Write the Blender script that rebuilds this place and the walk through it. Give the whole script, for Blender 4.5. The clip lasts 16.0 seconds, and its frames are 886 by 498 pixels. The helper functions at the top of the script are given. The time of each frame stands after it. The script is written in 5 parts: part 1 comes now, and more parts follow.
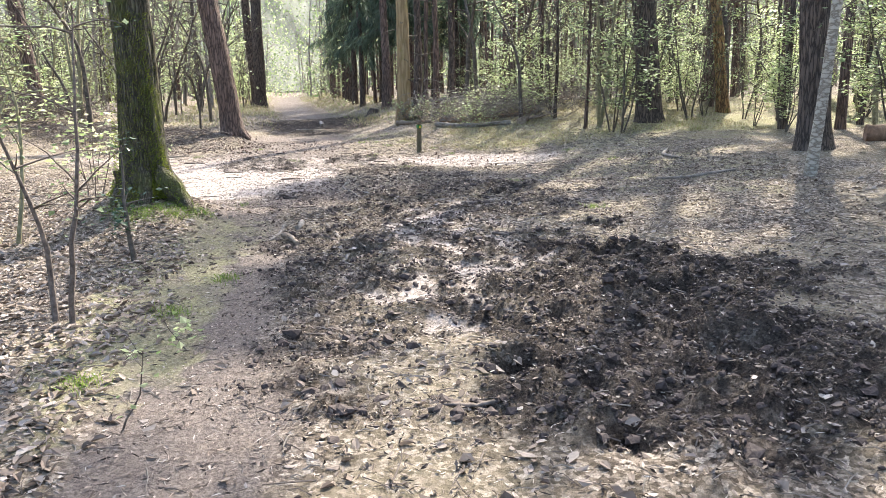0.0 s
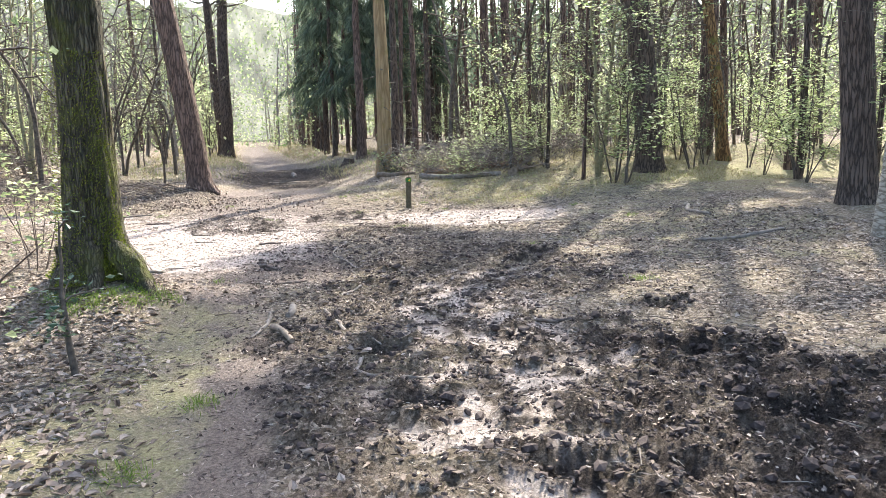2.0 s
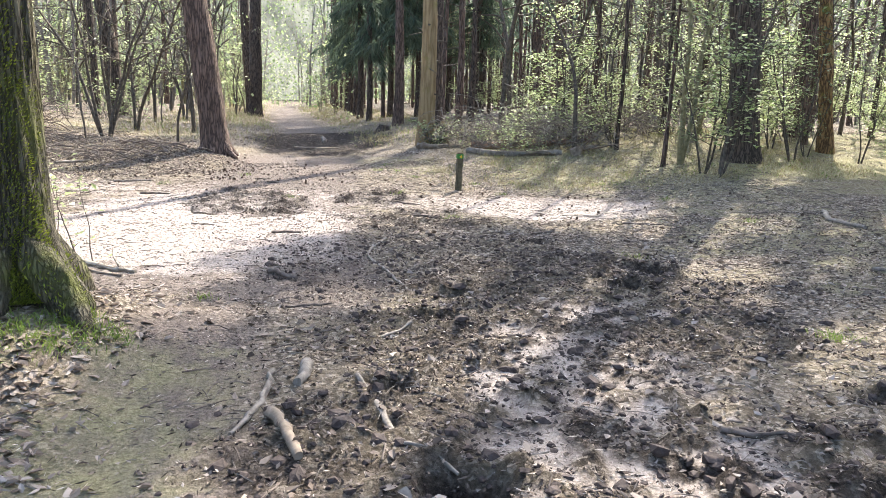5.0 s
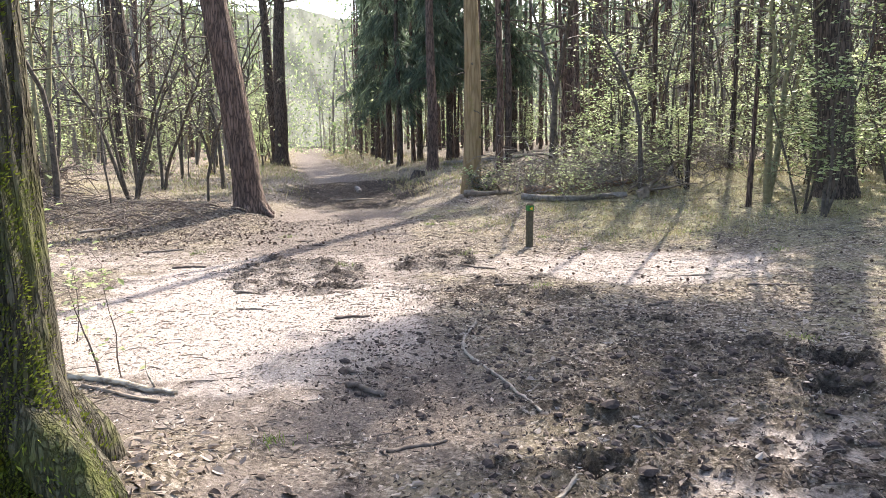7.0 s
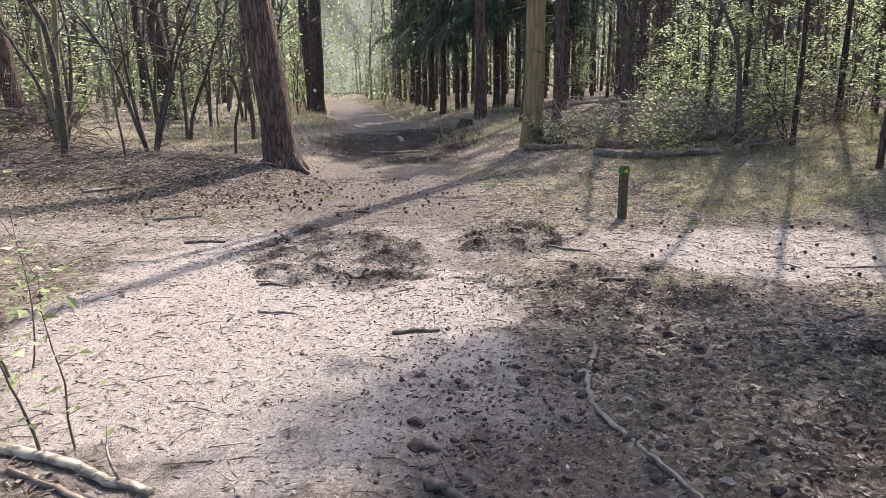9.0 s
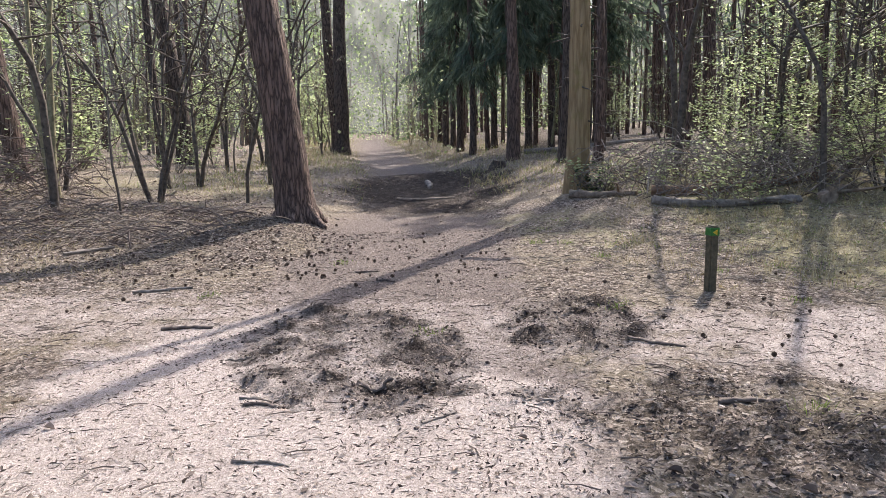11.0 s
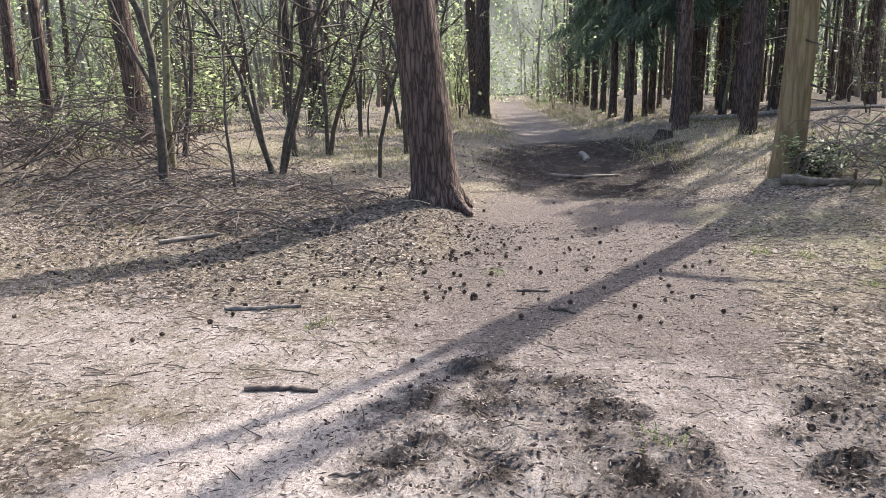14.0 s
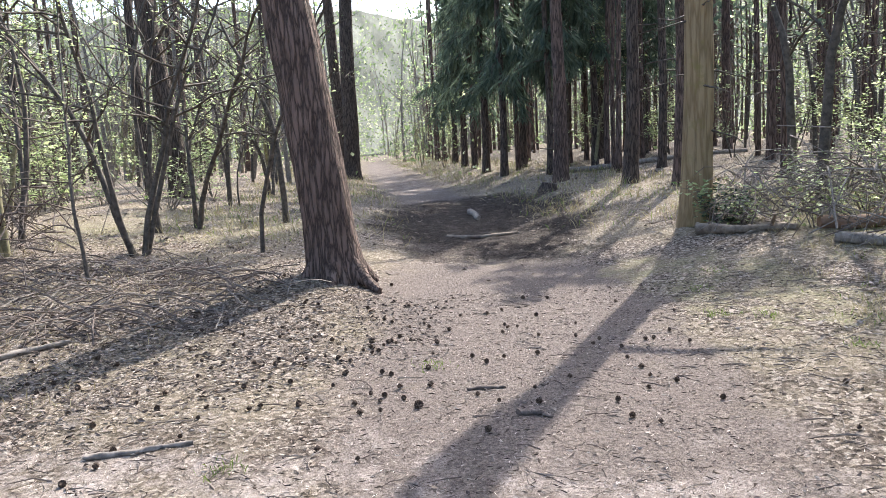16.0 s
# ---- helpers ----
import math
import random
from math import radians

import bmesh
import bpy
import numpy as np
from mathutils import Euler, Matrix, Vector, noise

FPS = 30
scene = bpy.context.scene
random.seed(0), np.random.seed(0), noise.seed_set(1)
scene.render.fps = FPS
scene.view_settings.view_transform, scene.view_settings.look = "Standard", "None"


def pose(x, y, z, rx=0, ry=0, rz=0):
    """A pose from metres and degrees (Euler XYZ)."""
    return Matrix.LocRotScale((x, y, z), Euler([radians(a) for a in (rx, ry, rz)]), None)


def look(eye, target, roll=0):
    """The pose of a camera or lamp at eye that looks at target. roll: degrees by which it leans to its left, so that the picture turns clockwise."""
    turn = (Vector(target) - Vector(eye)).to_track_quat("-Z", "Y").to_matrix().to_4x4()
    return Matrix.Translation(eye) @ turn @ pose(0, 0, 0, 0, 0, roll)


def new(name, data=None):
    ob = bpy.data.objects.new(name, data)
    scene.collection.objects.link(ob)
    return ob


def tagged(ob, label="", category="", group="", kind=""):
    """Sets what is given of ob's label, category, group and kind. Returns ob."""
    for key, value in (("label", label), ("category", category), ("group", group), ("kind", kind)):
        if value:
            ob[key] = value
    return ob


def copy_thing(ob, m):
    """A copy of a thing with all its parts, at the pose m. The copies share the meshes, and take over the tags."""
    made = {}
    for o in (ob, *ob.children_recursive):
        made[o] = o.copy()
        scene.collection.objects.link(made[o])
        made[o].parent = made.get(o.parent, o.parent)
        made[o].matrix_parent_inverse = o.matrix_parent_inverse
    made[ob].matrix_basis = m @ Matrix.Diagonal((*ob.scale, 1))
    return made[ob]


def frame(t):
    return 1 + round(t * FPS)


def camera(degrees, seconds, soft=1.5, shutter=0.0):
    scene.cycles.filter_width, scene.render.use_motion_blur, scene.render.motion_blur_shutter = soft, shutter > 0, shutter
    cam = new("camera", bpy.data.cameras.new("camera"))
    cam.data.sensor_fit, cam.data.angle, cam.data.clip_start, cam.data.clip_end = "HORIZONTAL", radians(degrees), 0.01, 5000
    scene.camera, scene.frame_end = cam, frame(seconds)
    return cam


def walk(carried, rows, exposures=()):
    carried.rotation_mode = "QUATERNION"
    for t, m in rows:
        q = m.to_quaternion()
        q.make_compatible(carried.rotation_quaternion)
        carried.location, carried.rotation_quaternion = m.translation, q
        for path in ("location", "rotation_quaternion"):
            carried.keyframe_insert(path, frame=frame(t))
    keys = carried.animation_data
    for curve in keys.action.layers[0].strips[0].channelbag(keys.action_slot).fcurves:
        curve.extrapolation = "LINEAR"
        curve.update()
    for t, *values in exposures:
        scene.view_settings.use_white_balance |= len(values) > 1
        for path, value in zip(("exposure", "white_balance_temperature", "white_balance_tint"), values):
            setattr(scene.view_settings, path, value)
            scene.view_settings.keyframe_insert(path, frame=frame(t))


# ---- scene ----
cam = camera(61.6, 16.0, 0.8)
PATH = [
    (0, (1.516, 0.03, 1.475), (1.517, 1.981, 1.033), -1.1),
    (0.5, (1.408, 0.424, 1.48), (1.483, 2.373, 1.036), -2.1),
    (1, (1.28, 0.801, 1.471), (1.398, 2.749, 1.031), -2.2),
    (1.5, (1.147, 1.197, 1.5), (1.374, 3.133, 1.052), -3.0),
    (2, (1.024, 1.557, 1.513), (1.117, 3.529, 1.191), -1.5),
    (2.5, (0.97, 1.941, 1.511), (1.024, 3.914, 1.182), -0.9),
    (3, (0.906, 2.335, 1.479), (1.058, 4.29, 1.087), -1.0),
    (3.5, (0.857, 2.749, 1.463), (1.072, 4.7, 1.077), 1.8),
    (4, (0.782, 3.168, 1.45), (1.001, 5.128, 1.12), -0.8),
    (4.5, (0.713, 3.615, 1.46), (0.752, 5.588, 1.133), 1.3),
    (4.7, (0.707, 3.788, 1.454), (0.732, 5.747, 1.053), 1.8),
    (6.8, (0.1, 5.34, 1.533), (0.123, 7.306, 1.168), -1.2),
    (7, (0.028, 5.503, 1.551), (-0.006, 7.48, 1.251), -1.0),
    (7.5, (-0.072, 5.964, 1.563), (-0.16, 7.934, 1.229), -1.8),
    (8, (-0.224, 6.408, 1.541), (-0.197, 8.364, 1.129), -0.9),
    (8.2, (-0.256, 6.58, 1.542), (-0.285, 8.544, 1.162), -1.3),
    (8.5, (-0.321, 6.871, 1.54), (-0.471, 8.825, 1.145), -0.8),
    (9, (-0.425, 7.42, 1.525), (-0.552, 9.367, 1.089), -0.8),
    (9.5, (-0.526, 7.933, 1.568), (-0.567, 9.902, 1.222), -1.2),
    (9.7, (-0.573, 8.105, 1.559), (-0.722, 10.073, 1.234), -0.8),
    (11.8, (-0.725, 9.65, 1.575), (-0.971, 11.602, 1.217), -2.1),
    (12, (-0.759, 9.803, 1.583), (-1.081, 11.742, 1.215), -1.9),
    (12.5, (-0.862, 10.162, 1.592), (-1.235, 12.084, 1.184), -1.3),
    (13, (-1.048, 10.512, 1.574), (-1.478, 12.428, 1.195), -2.2),
    (13.5, (-1.215, 10.868, 1.561), (-1.744, 12.751, 1.142), -2.5),
    (14, (-1.416, 11.216, 1.581), (-1.951, 13.095, 1.152), -0.9),
    (14.5, (-1.632, 11.462, 1.575), (-2.084, 13.384, 1.253), -3.8),
    (15, (-1.781, 11.84, 1.574), (-2.164, 13.773, 1.229), -1.2),
    (15.5, (-1.931, 12.085, 1.581), (-2.301, 14.024, 1.257), -0.7),
    (16, (-2.085, 12.27, 1.566), (-2.275, 14.24, 1.28), -3.1),
]
walk(cam, [(t, look(eye, target, roll)) for t, eye, target, roll in PATH],
     [(0, 2.27, 6550, 6), (4.5, 2.22, 6500, 6), (7, 2.05, 6600, 8), (8.5, 1.68, 6500, 10), (9, 1.45, 6450, 10), (12.5, 1.5, 6350, 14), (14.5, 1.7, 6250, 8), (16, 1.89, 6150, 8)])

# ---- light ----
SUN_EL = radians(44.0)
SUN_WAY = Vector((0.367 * math.cos(SUN_EL), 0.93 * math.cos(SUN_EL), math.sin(SUN_EL)))
world = bpy.data.worlds.new("sky")
scene.world = world
world.use_nodes = True
sky = world.node_tree.nodes.new("ShaderNodeTexSky")
sky.sky_type, sky.sun_disc = "NISHITA", False
sky.sun_elevation, sky.sun_rotation = SUN_EL, math.atan2(0.367, 0.93)
sky.air_density, sky.dust_density, sky.ozone_density = 1.0, 3.0, 1.2
back = world.node_tree.nodes["Background"]
world.node_tree.links.new(sky.outputs[0], back.inputs[0])
back.inputs[1].default_value = 0.15
sun = new("sun", bpy.data.lights.new("sun", "SUN"))
sun.data.energy, sun.data.angle, sun.data.color = 3.3, radians(0.53), (1.0, 0.93, 0.84)
sun.matrix_world = look(SUN_WAY * 60, (0, 0, 0))


# ---- arithmetic ----
rng = np.random.default_rng(7)


def hashed(i, j, k):
    n = (i * 374761393 + j * 668265263 + k * 1274126177 + 1013) & 0xFFFFFFFF
    n = ((n ^ (n >> 13)) * 1274126177) & 0xFFFFFFFF
    n = ((n ^ (n >> 16)) * 73244475) & 0xFFFFFFFF
    return ((n ^ (n >> 15)) & 0xFFFF) / 65535.0


def vnoise(x, y, z=0.0):
    """Smooth noise from 0 to 1."""
    x, y, z = np.broadcast_arrays(np.asarray(x, float), np.asarray(y, float), np.asarray(z, float))
    i, j, k = (np.floor(v).astype(np.int64) for v in (x, y, z))
    u, v, w = x - i, y - j, z - k
    u, v, w = (s * s * (3 - 2 * s) for s in (u, v, w))
    out = 0
    for a in (0, 1):
        for b in (0, 1):
            for c in (0, 1):
                out = out + hashed(i + a, j + b, k + c) * (u if a else 1 - u) * (v if b else 1 - v) * (w if c else 1 - w)
    return out


def fbm(x, y, z=0.0, octaves=4):
    total, size, weight = 0, 1.0, 0.5
    for n in range(octaves):
        total = total + weight * vnoise(np.asarray(x) * size + 17.3 * n, np.asarray(y) * size - 9.1 * n, np.asarray(z) * size)
        size, weight = size * 2.03, weight * 0.5
    return total / (1 - 0.5**octaves)


def smooth(a, b, v):
    s = np.clip((np.asarray(v, float) - a) / (b - a), 0, 1)
    return s * s * (3 - 2 * s)


TRACK_Y = [-400, 0, 6, 12.5, 20, 29, 40, 62, 87, 400]
TRACK_X = [20, 0.9, -0.25, -1.5, -2.2, -3.2, -6, -11, -16, -80]


def track_x(y):
    y = np.asarray(y, float)
    return sum(np.interp(y + s, TRACK_Y, TRACK_X) for s in (-2, -1, 0, 1, 2)) / 5


def height(x, y):
    """The lie of the ground, without its small relief."""
    x, y = np.asarray(x, float), np.asarray(y, float)
    d = x - track_x(y)
    h = 0.22 * smooth(17, 20, y) * smooth(0.8, 2.3, -d) + 0.35 * smooth(2.5, 8, -d)
    h = h + 0.4 * smooth(17, 23, y) * smooth(1.0, 4.0, d) + 0.35 * smooth(4, 9, d)
    h = h - 0.03 * np.exp(-(((y - 29) / 6.5) ** 2)) * np.exp(-((d / 1.9) ** 2))
    h = h + 0.35 * np.exp(-((x + 1.75)**2 + (y - 8.12)**2) / 0.62)
    far = smooth(30, 90, np.hypot(x, y - 15))
    return h + far * smooth(3, 14, np.abs(d)) * 0.5 * (fbm(x / 25, y / 25) - 0.3)


def blob(x, y, cx, cy, rx, ry, turn=0.0, rough=0.5):
    """1 inside an uneven oval, 0 outside."""
    c, s = math.cos(turn), math.sin(turn)
    u, v = ((x - cx) * c + (y - cy) * s) / rx, (-(x - cx) * s + (y - cy) * c) / ry
    r = np.hypot(u, v) + rough * (fbm(x * 1.3, y * 1.3, 3.0) - 0.5) + 0.4 * rough * (fbm(x * 6, y * 6, 5.0) - 0.5)
    return 1 - smooth(0.75, 1.1, r)


def mud_shade_mask(x, y):
    m = 0.92 * blob(x, y, 2.9, 4.7, 1.3, 3.3, 0.22, 1.3)
    m = np.maximum(m, 0.52 * blob(x, y, 1.9, 9.2, 1.6, 1.7, 0.3, 1.1))
    m = np.maximum(m, 0.55 * blob(x, y, 0.95, 6.2, 1.1, 2.7, 0.1, 1.2))
    # Brown litter in tree shade, not mud: the shade is painted as weak mud.
    m = np.maximum(m, 0.32 * blob(x, y, 0.7, 10.6, 1.5, 1.3, 0.3, 1.2))
    m = np.maximum(m, blob(x, y, -2.75, 27.6, 2.2, 6.0, 0.1, 0.4))
    ruts = smooth(0.4, 0.62, fbm(x * 5.5, y * 5.5, 31.0, 5))
    m = np.maximum(m, (0.36 + 0.5 * ruts) * blob(x, y, -1.8, 14.15, 0.9, 1.3, 0.35, 0.9))
    m = np.maximum(m, (0.4 + 0.45 * ruts) * blob(x, y, -0.3, 14.8, 0.75, 0.9, 0.0, 1.2))
    m = np.maximum(m, (0.2 + 0.45 * ruts) * blob(x, y, 0.6, 12.9, 1.0, 0.8, 0.0, 1.4))
    # Dark brown soil, with the shade lying on it painted in as well.
    m = np.maximum(m, 0.5 * blob(x, y, 0.9, 6.5, 1.0, 2.3, 0.05, 1.0))
    m = m * (1 - 0.85 * sunlit_crust(x, y))
    # Holes take the full dark tone.
    for cx, cy, r in HOLES:
        m = np.maximum(m, np.exp(-((np.hypot(x - cx, (y - cy) * 1.2) / (r * 1.15) + 0.6 * (fbm(x * 6, y * 6, 8.0, 2) - 0.5)) ** 4)))
    return np.clip(m, 0, 1)


# Pale dry crust; the sun's glare on damp soil is put into its colour.
def sunlit_crust(x, y):
    return blob(x, y, 1.6, 6.9, 0.8, 2.7, -0.12, 1.3) * smooth(0.42, 0.55, fbm(x * 7.5, y * 7.5, 21.0, 4))


def path_mask(x, y):
    d = np.abs(x - track_x(y)) + 0.5 * (fbm(x * 1.1, y * 1.1, 9.0) - 0.5)
    near = (1 - smooth(0.2, 0.62, d)) * (1 - smooth(8, 10, y))
    wide = (1 - smooth(0.9, 1.6, d)) * smooth(8, 10, y) * (1 - smooth(20, 24, y))
    lane = (1 - smooth(0.6, 1.4, d)) * smooth(20, 24, y)
    return np.clip(np.maximum.reduce([near, wide, lane, sand_mask(x, y)]), 0, 1)


def sand_mask(x, y):
    yard = blob(x, y, -2.1, 12.4, 1.9, 2.7, 0.25, 0.7)
    cross = 0.6 * np.exp(-(((y - 14.6 + 0.1 * x) / 1.0) ** 2)) * smooth(-9, -4, x) * (1 - smooth(2.6, 4.8, x))
    right = 0.8 * blob(x, y, 2.3, 14.2, 1.7, 1.1, 0.1, 0.7)
    lane = 0.3 * (1 - smooth(0.5, 1.3, np.abs(x - track_x(y)))) * smooth(33, 37, y)
    # The last term brings that sunlit brightness in as sand colour.
    return np.clip(np.maximum.reduce([yard, cross, right, lane, 0.72 * sunlit_crust(x, y)]), 0, 1)


HOLES = [(1.05, 5.53, 0.24), (0.82, 6.62, 0.22), (1.96, 3.73, 0.22), (1.7, 4.71, 0.22), (0.49, 7.65, 0.17), (2.16, 10.1, 0.17), (3.16, 3.96, 0.36), (3.1, 5.12, 0.26),
         (2.88, 6.3, 0.26), (3.1, 7.53, 0.22), (1.13, 6.3, 0.12), (1.44, 5.92, 0.13), (0.89, 9.39, 0.15), (2.34, 9.84, 0.18), (0.68, 8.8, 0.18), (2.6, 10.41, 0.2), (1.77, 11.53, 0.16), (2.9, 5.3, 0.2)]


def relief(x, y):
    """Small relief: trodden mud, holes, the worn path."""
    mud, path = mud_shade_mask(x, y), path_mask(x, y)
    near = 1 - smooth(28, 45, np.hypot(x, y - 12))
    h = 0.05 * (fbm(x * 1.6, y * 1.6, 1.0) - 0.5) * (1 - 0.6 * path) - 0.03 * path
    clods = fbm(x * 8.5, y * 8.5, 2.0, 3)
    lumps = np.maximum(0, clods - 0.5) * 0.3 - np.maximum(0, 0.44 - clods) * 0.3
    h = h + mud * (1 - 0.6 * smooth(20, 24, y)) * (lumps + 0.07 * (fbm(x * 2.4, y * 2.4, 4.0, 2) - 0.5) + 0.03 * (vnoise(x * 19, y * 19, 4.0) - 0.5))
    h = h + (1 - path) * 0.022 * (fbm(x * 9, y * 9, 6.0, 2) - 0.5) + path * 0.008 * (fbm(x * 11, y * 11, 7.0, 2) - 0.5)
    h = h * near
    for cx, cy, r in HOLES:
        q = np.hypot(x - cx, (y - cy) * 1.25) / r + 0.5 * (fbm(x * 7, y * 7, 8.0, 2) - 0.5)
        h = h - 0.13 * np.exp(-((q / 0.75) ** 4)) + 0.035 * np.exp(-(((q - 1.25) / 0.3) ** 2))
    return h


def ground_z(x, y):
    return height(x, y) + relief(x, y)


def spot(x, y):
    return float(ground_z(np.array([x]), np.array([y]))[0])


# ---- meshes ----
class Shape:
    """Vertices and faces gathered for one mesh."""

    def __init__(self):
        self.v, self.f, self.n = [], [], 0

    def add(self, verts, faces):
        self.v.append(np.asarray(verts, float).reshape(-1, 3))
        self.f.append(np.asarray(faces, np.int64) + self.n)
        self.n += len(self.v[-1])

    def mesh(self, name, material, sleek=True):
        me = bpy.data.meshes.new(name)
        verts = np.concatenate(self.v)
        loops = np.concatenate([f.ravel() for f in self.f])
        sizes = np.concatenate([np.full(len(f), f.shape[1]) for f in self.f])
        me.vertices.add(len(verts))
        me.vertices.foreach_set("co", verts.ravel())
        me.loops.add(len(loops))
        me.loops.foreach_set("vertex_index", loops.astype(np.int32))
        me.polygons.add(len(sizes))
        me.polygons.foreach_set("loop_start", np.r_[0, np.cumsum(sizes)[:-1]].astype(np.int32))
        me.polygons.foreach_set("use_smooth", np.full(len(sizes), sleek))
        me.materials.append(material)
        me.update(calc_edges=True)
        me.validate()
        return me


def tube(shape, points, radii, sides=8, bark=None, cap=True):
    """A bent, tapering tube along the points."""
    p, r = np.asarray(points, float), np.asarray(radii, float)
    along = np.gradient(p, axis=0)
    along /= np.linalg.norm(along, axis=1)[:, None] + 1e-9
    guide = np.where(np.abs(along[:, 2:3]) > 0.9, [[1.0, 0, 0]], [[0, 0, 1.0]])
    u = np.cross(along, guide)
    u /= np.linalg.norm(u, axis=1)[:, None]
    for n in range(1, len(u)):
        u[n] = u[n - 1] - along[n] * (u[n - 1] @ along[n])
        u[n] /= np.linalg.norm(u[n]) + 1e-9
    w = np.cross(along, u)
    a = np.linspace(0, 2 * np.pi, sides, endpoint=False)
    rr = r[:, None] * np.ones(sides)
    if bark is not None:
        rr = bark(rr, a[None, :], p[:, 2:3])
    ring = p[:, None] + rr[..., None] * (np.cos(a)[None, :, None] * u[:, None] + np.sin(a)[None, :, None] * w[:, None])
    m = len(p)
    i, j = np.meshgrid(np.arange(m - 1), np.arange(sides), indexing="ij")
    k = (j + 1) % sides
    faces = np.stack([i * sides + j, i * sides + k, (i + 1) * sides + k, (i + 1) * sides + j], -1).reshape(-1, 4)
    shape.add(ring.reshape(-1, 3), faces)
    if cap:
        for end, flip in ((0, 1), (m - 1, -1)):
            verts = np.vstack([ring[end], p[end]])
            t = np.stack([np.arange(sides), (np.arange(sides) + 1) % sides, np.full(sides, sides)], -1)
            shape.add(verts, t[:, ::-1] if flip == 1 else t)


def leaves(shape, centres, size, flat=0.5, slim=0.55, gen=rng, rich=False):
    """A folded leaf at each centre; flat: how level it lies (1: level)."""
    c = np.asarray(centres, float).reshape(-1, 3)
    n = len(c)
    s = size * gen.uniform(0.6, 1.35, n)[:, None]
    a = gen.uniform(0, 2 * np.pi, n)
    tilt = gen.normal(0, 1, n) * (1 - flat) * 1.3 + gen.normal(0, 0.15, n)
    d = np.stack([np.cos(a) * np.cos(tilt), np.sin(a) * np.cos(tilt), np.sin(tilt)], 1)
    roll = gen.normal(0, 1, n) * (1 - flat) * 1.2 + gen.normal(0, 0.2, n)
    side = np.stack([-np.sin(a), np.cos(a), 0 * a], 1)
    up = np.cross(d, side)
    wide = side * np.cos(roll)[:, None] + up * np.sin(roll)[:, None]
    lift = np.cross(wide, d) * s * gen.uniform(-0.25, 0.25, n)[:, None]
    if rich:
        curl = np.cross(wide, d) * s * gen.uniform(-0.15, 0.3, n)[:, None]
        k = gen.uniform(0.6, 1.1, (4, n, 1))
        v = np.stack([c - d * s * 0.5, c - d * s * 0.18 + wide * s * slim * 0.42 * k[0] + lift, c + d * s * 0.22 + wide * s * slim * 0.5 * k[1] + lift, c + d * s * 0.5 + curl,
                      c + d * s * 0.22 - wide * s * slim * 0.5 * k[2] + lift, c - d * s * 0.18 - wide * s * slim * 0.42 * k[3] + lift], 1)
        i = np.arange(n)[:, None] * 6
        shape.add(v.reshape(-1, 3), np.concatenate([i + [0, 1, 2, 3], i + [0, 3, 4, 5]]))
        return
    v = np.stack([c - d * s * 0.5, c + wide * s * slim * 0.5 + lift, c + d * s * 0.5, c - wide * s * slim * 0.5 + lift], 1)
    shape.add(v.reshape(-1, 3), np.arange(4 * n).reshape(-1, 4))


def blades(shape, roots, ways, length, wide, gen=rng, droop=0.0):
    """A thin blade from each root along its way."""
    p, d = np.asarray(roots, float).reshape(-1, 3), np.asarray(ways, float).reshape(-1, 3)
    d = d / (np.linalg.norm(d, axis=1)[:, None] + 1e-9)
    n = len(p)
    l = length * gen.uniform(0.6, 1.3, n)[:, None]
    side = np.cross(d, gen.normal(0, 1, (n, 3)))
    side /= np.linalg.norm(side, axis=1)[:, None] + 1e-9
    mid, tip = p + d * l * 0.5, p + d * l - [[0, 0, 1]] * l * droop
    v = np.stack([p, mid + side * wide / 2, tip, mid - side * wide / 2], 1)
    shape.add(v.reshape(-1, 3), np.arange(4 * n).reshape(-1, 4))


def part(name, shape, material, parent, label="", sleek=True):
    ob = new(name, shape.mesh(name, material, sleek))
    ob.parent = parent
    return tagged(ob, label)


def thing(name, label, category, m=None, group=""):
    ob = new(name)
    ob.empty_display_size = 0.1
    if m is not None:
        ob.matrix_basis = m
    return tagged(ob, label, category, group)


# ---- materials ----
def material(name, rough=0.85):
    m = bpy.data.materials.new(name)
    m.use_nodes = True
    bsdf = m.node_tree.nodes["Principled BSDF"]
    bsdf.inputs["Roughness"].default_value = rough
    bsdf.inputs["Specular IOR Level"].default_value = 0.25
    return m, m.node_tree, bsdf


def node(tree, kind, **values):
    n = tree.nodes.new(kind)
    for key, value in values.items():
        n.inputs[key.replace("_", " ")].default_value = value
    return n


def ramp(tree, source, stops):
    r = tree.nodes.new("ShaderNodeValToRGB")
    while len(r.color_ramp.elements) < len(stops):
        r.color_ramp.elements.new(0.5)
    for e, (at, colour) in zip(r.color_ramp.elements, stops):
        e.position, e.color = at, (*colour, 1)
    tree.links.new(source, r.inputs[0])
    return r.outputs[0]


def mixed(tree, fac, a, b, blend="MIX"):
    m = tree.nodes.new("ShaderNodeMix")
    m.data_type, m.blend_type = "RGBA", blend
    for socket, value in ((m.inputs[0], fac), (m.inputs[6], a), (m.inputs[7], b)):
        if isinstance(value, (int, float)):
            socket.default_value = value
        elif isinstance(value, tuple):
            socket.default_value = (*value, 1)
        else:
            tree.links.new(value, socket)
    return m.outputs[2]


def coords(tree, scale=(1, 1, 1), kind="Object"):
    c, m = tree.nodes.new("ShaderNodeTexCoord"), tree.nodes.new("ShaderNodeMapping")
    m.inputs["Scale"].default_value = scale
    tree.links.new(c.outputs[kind], m.inputs[0])
    return m.outputs[0]


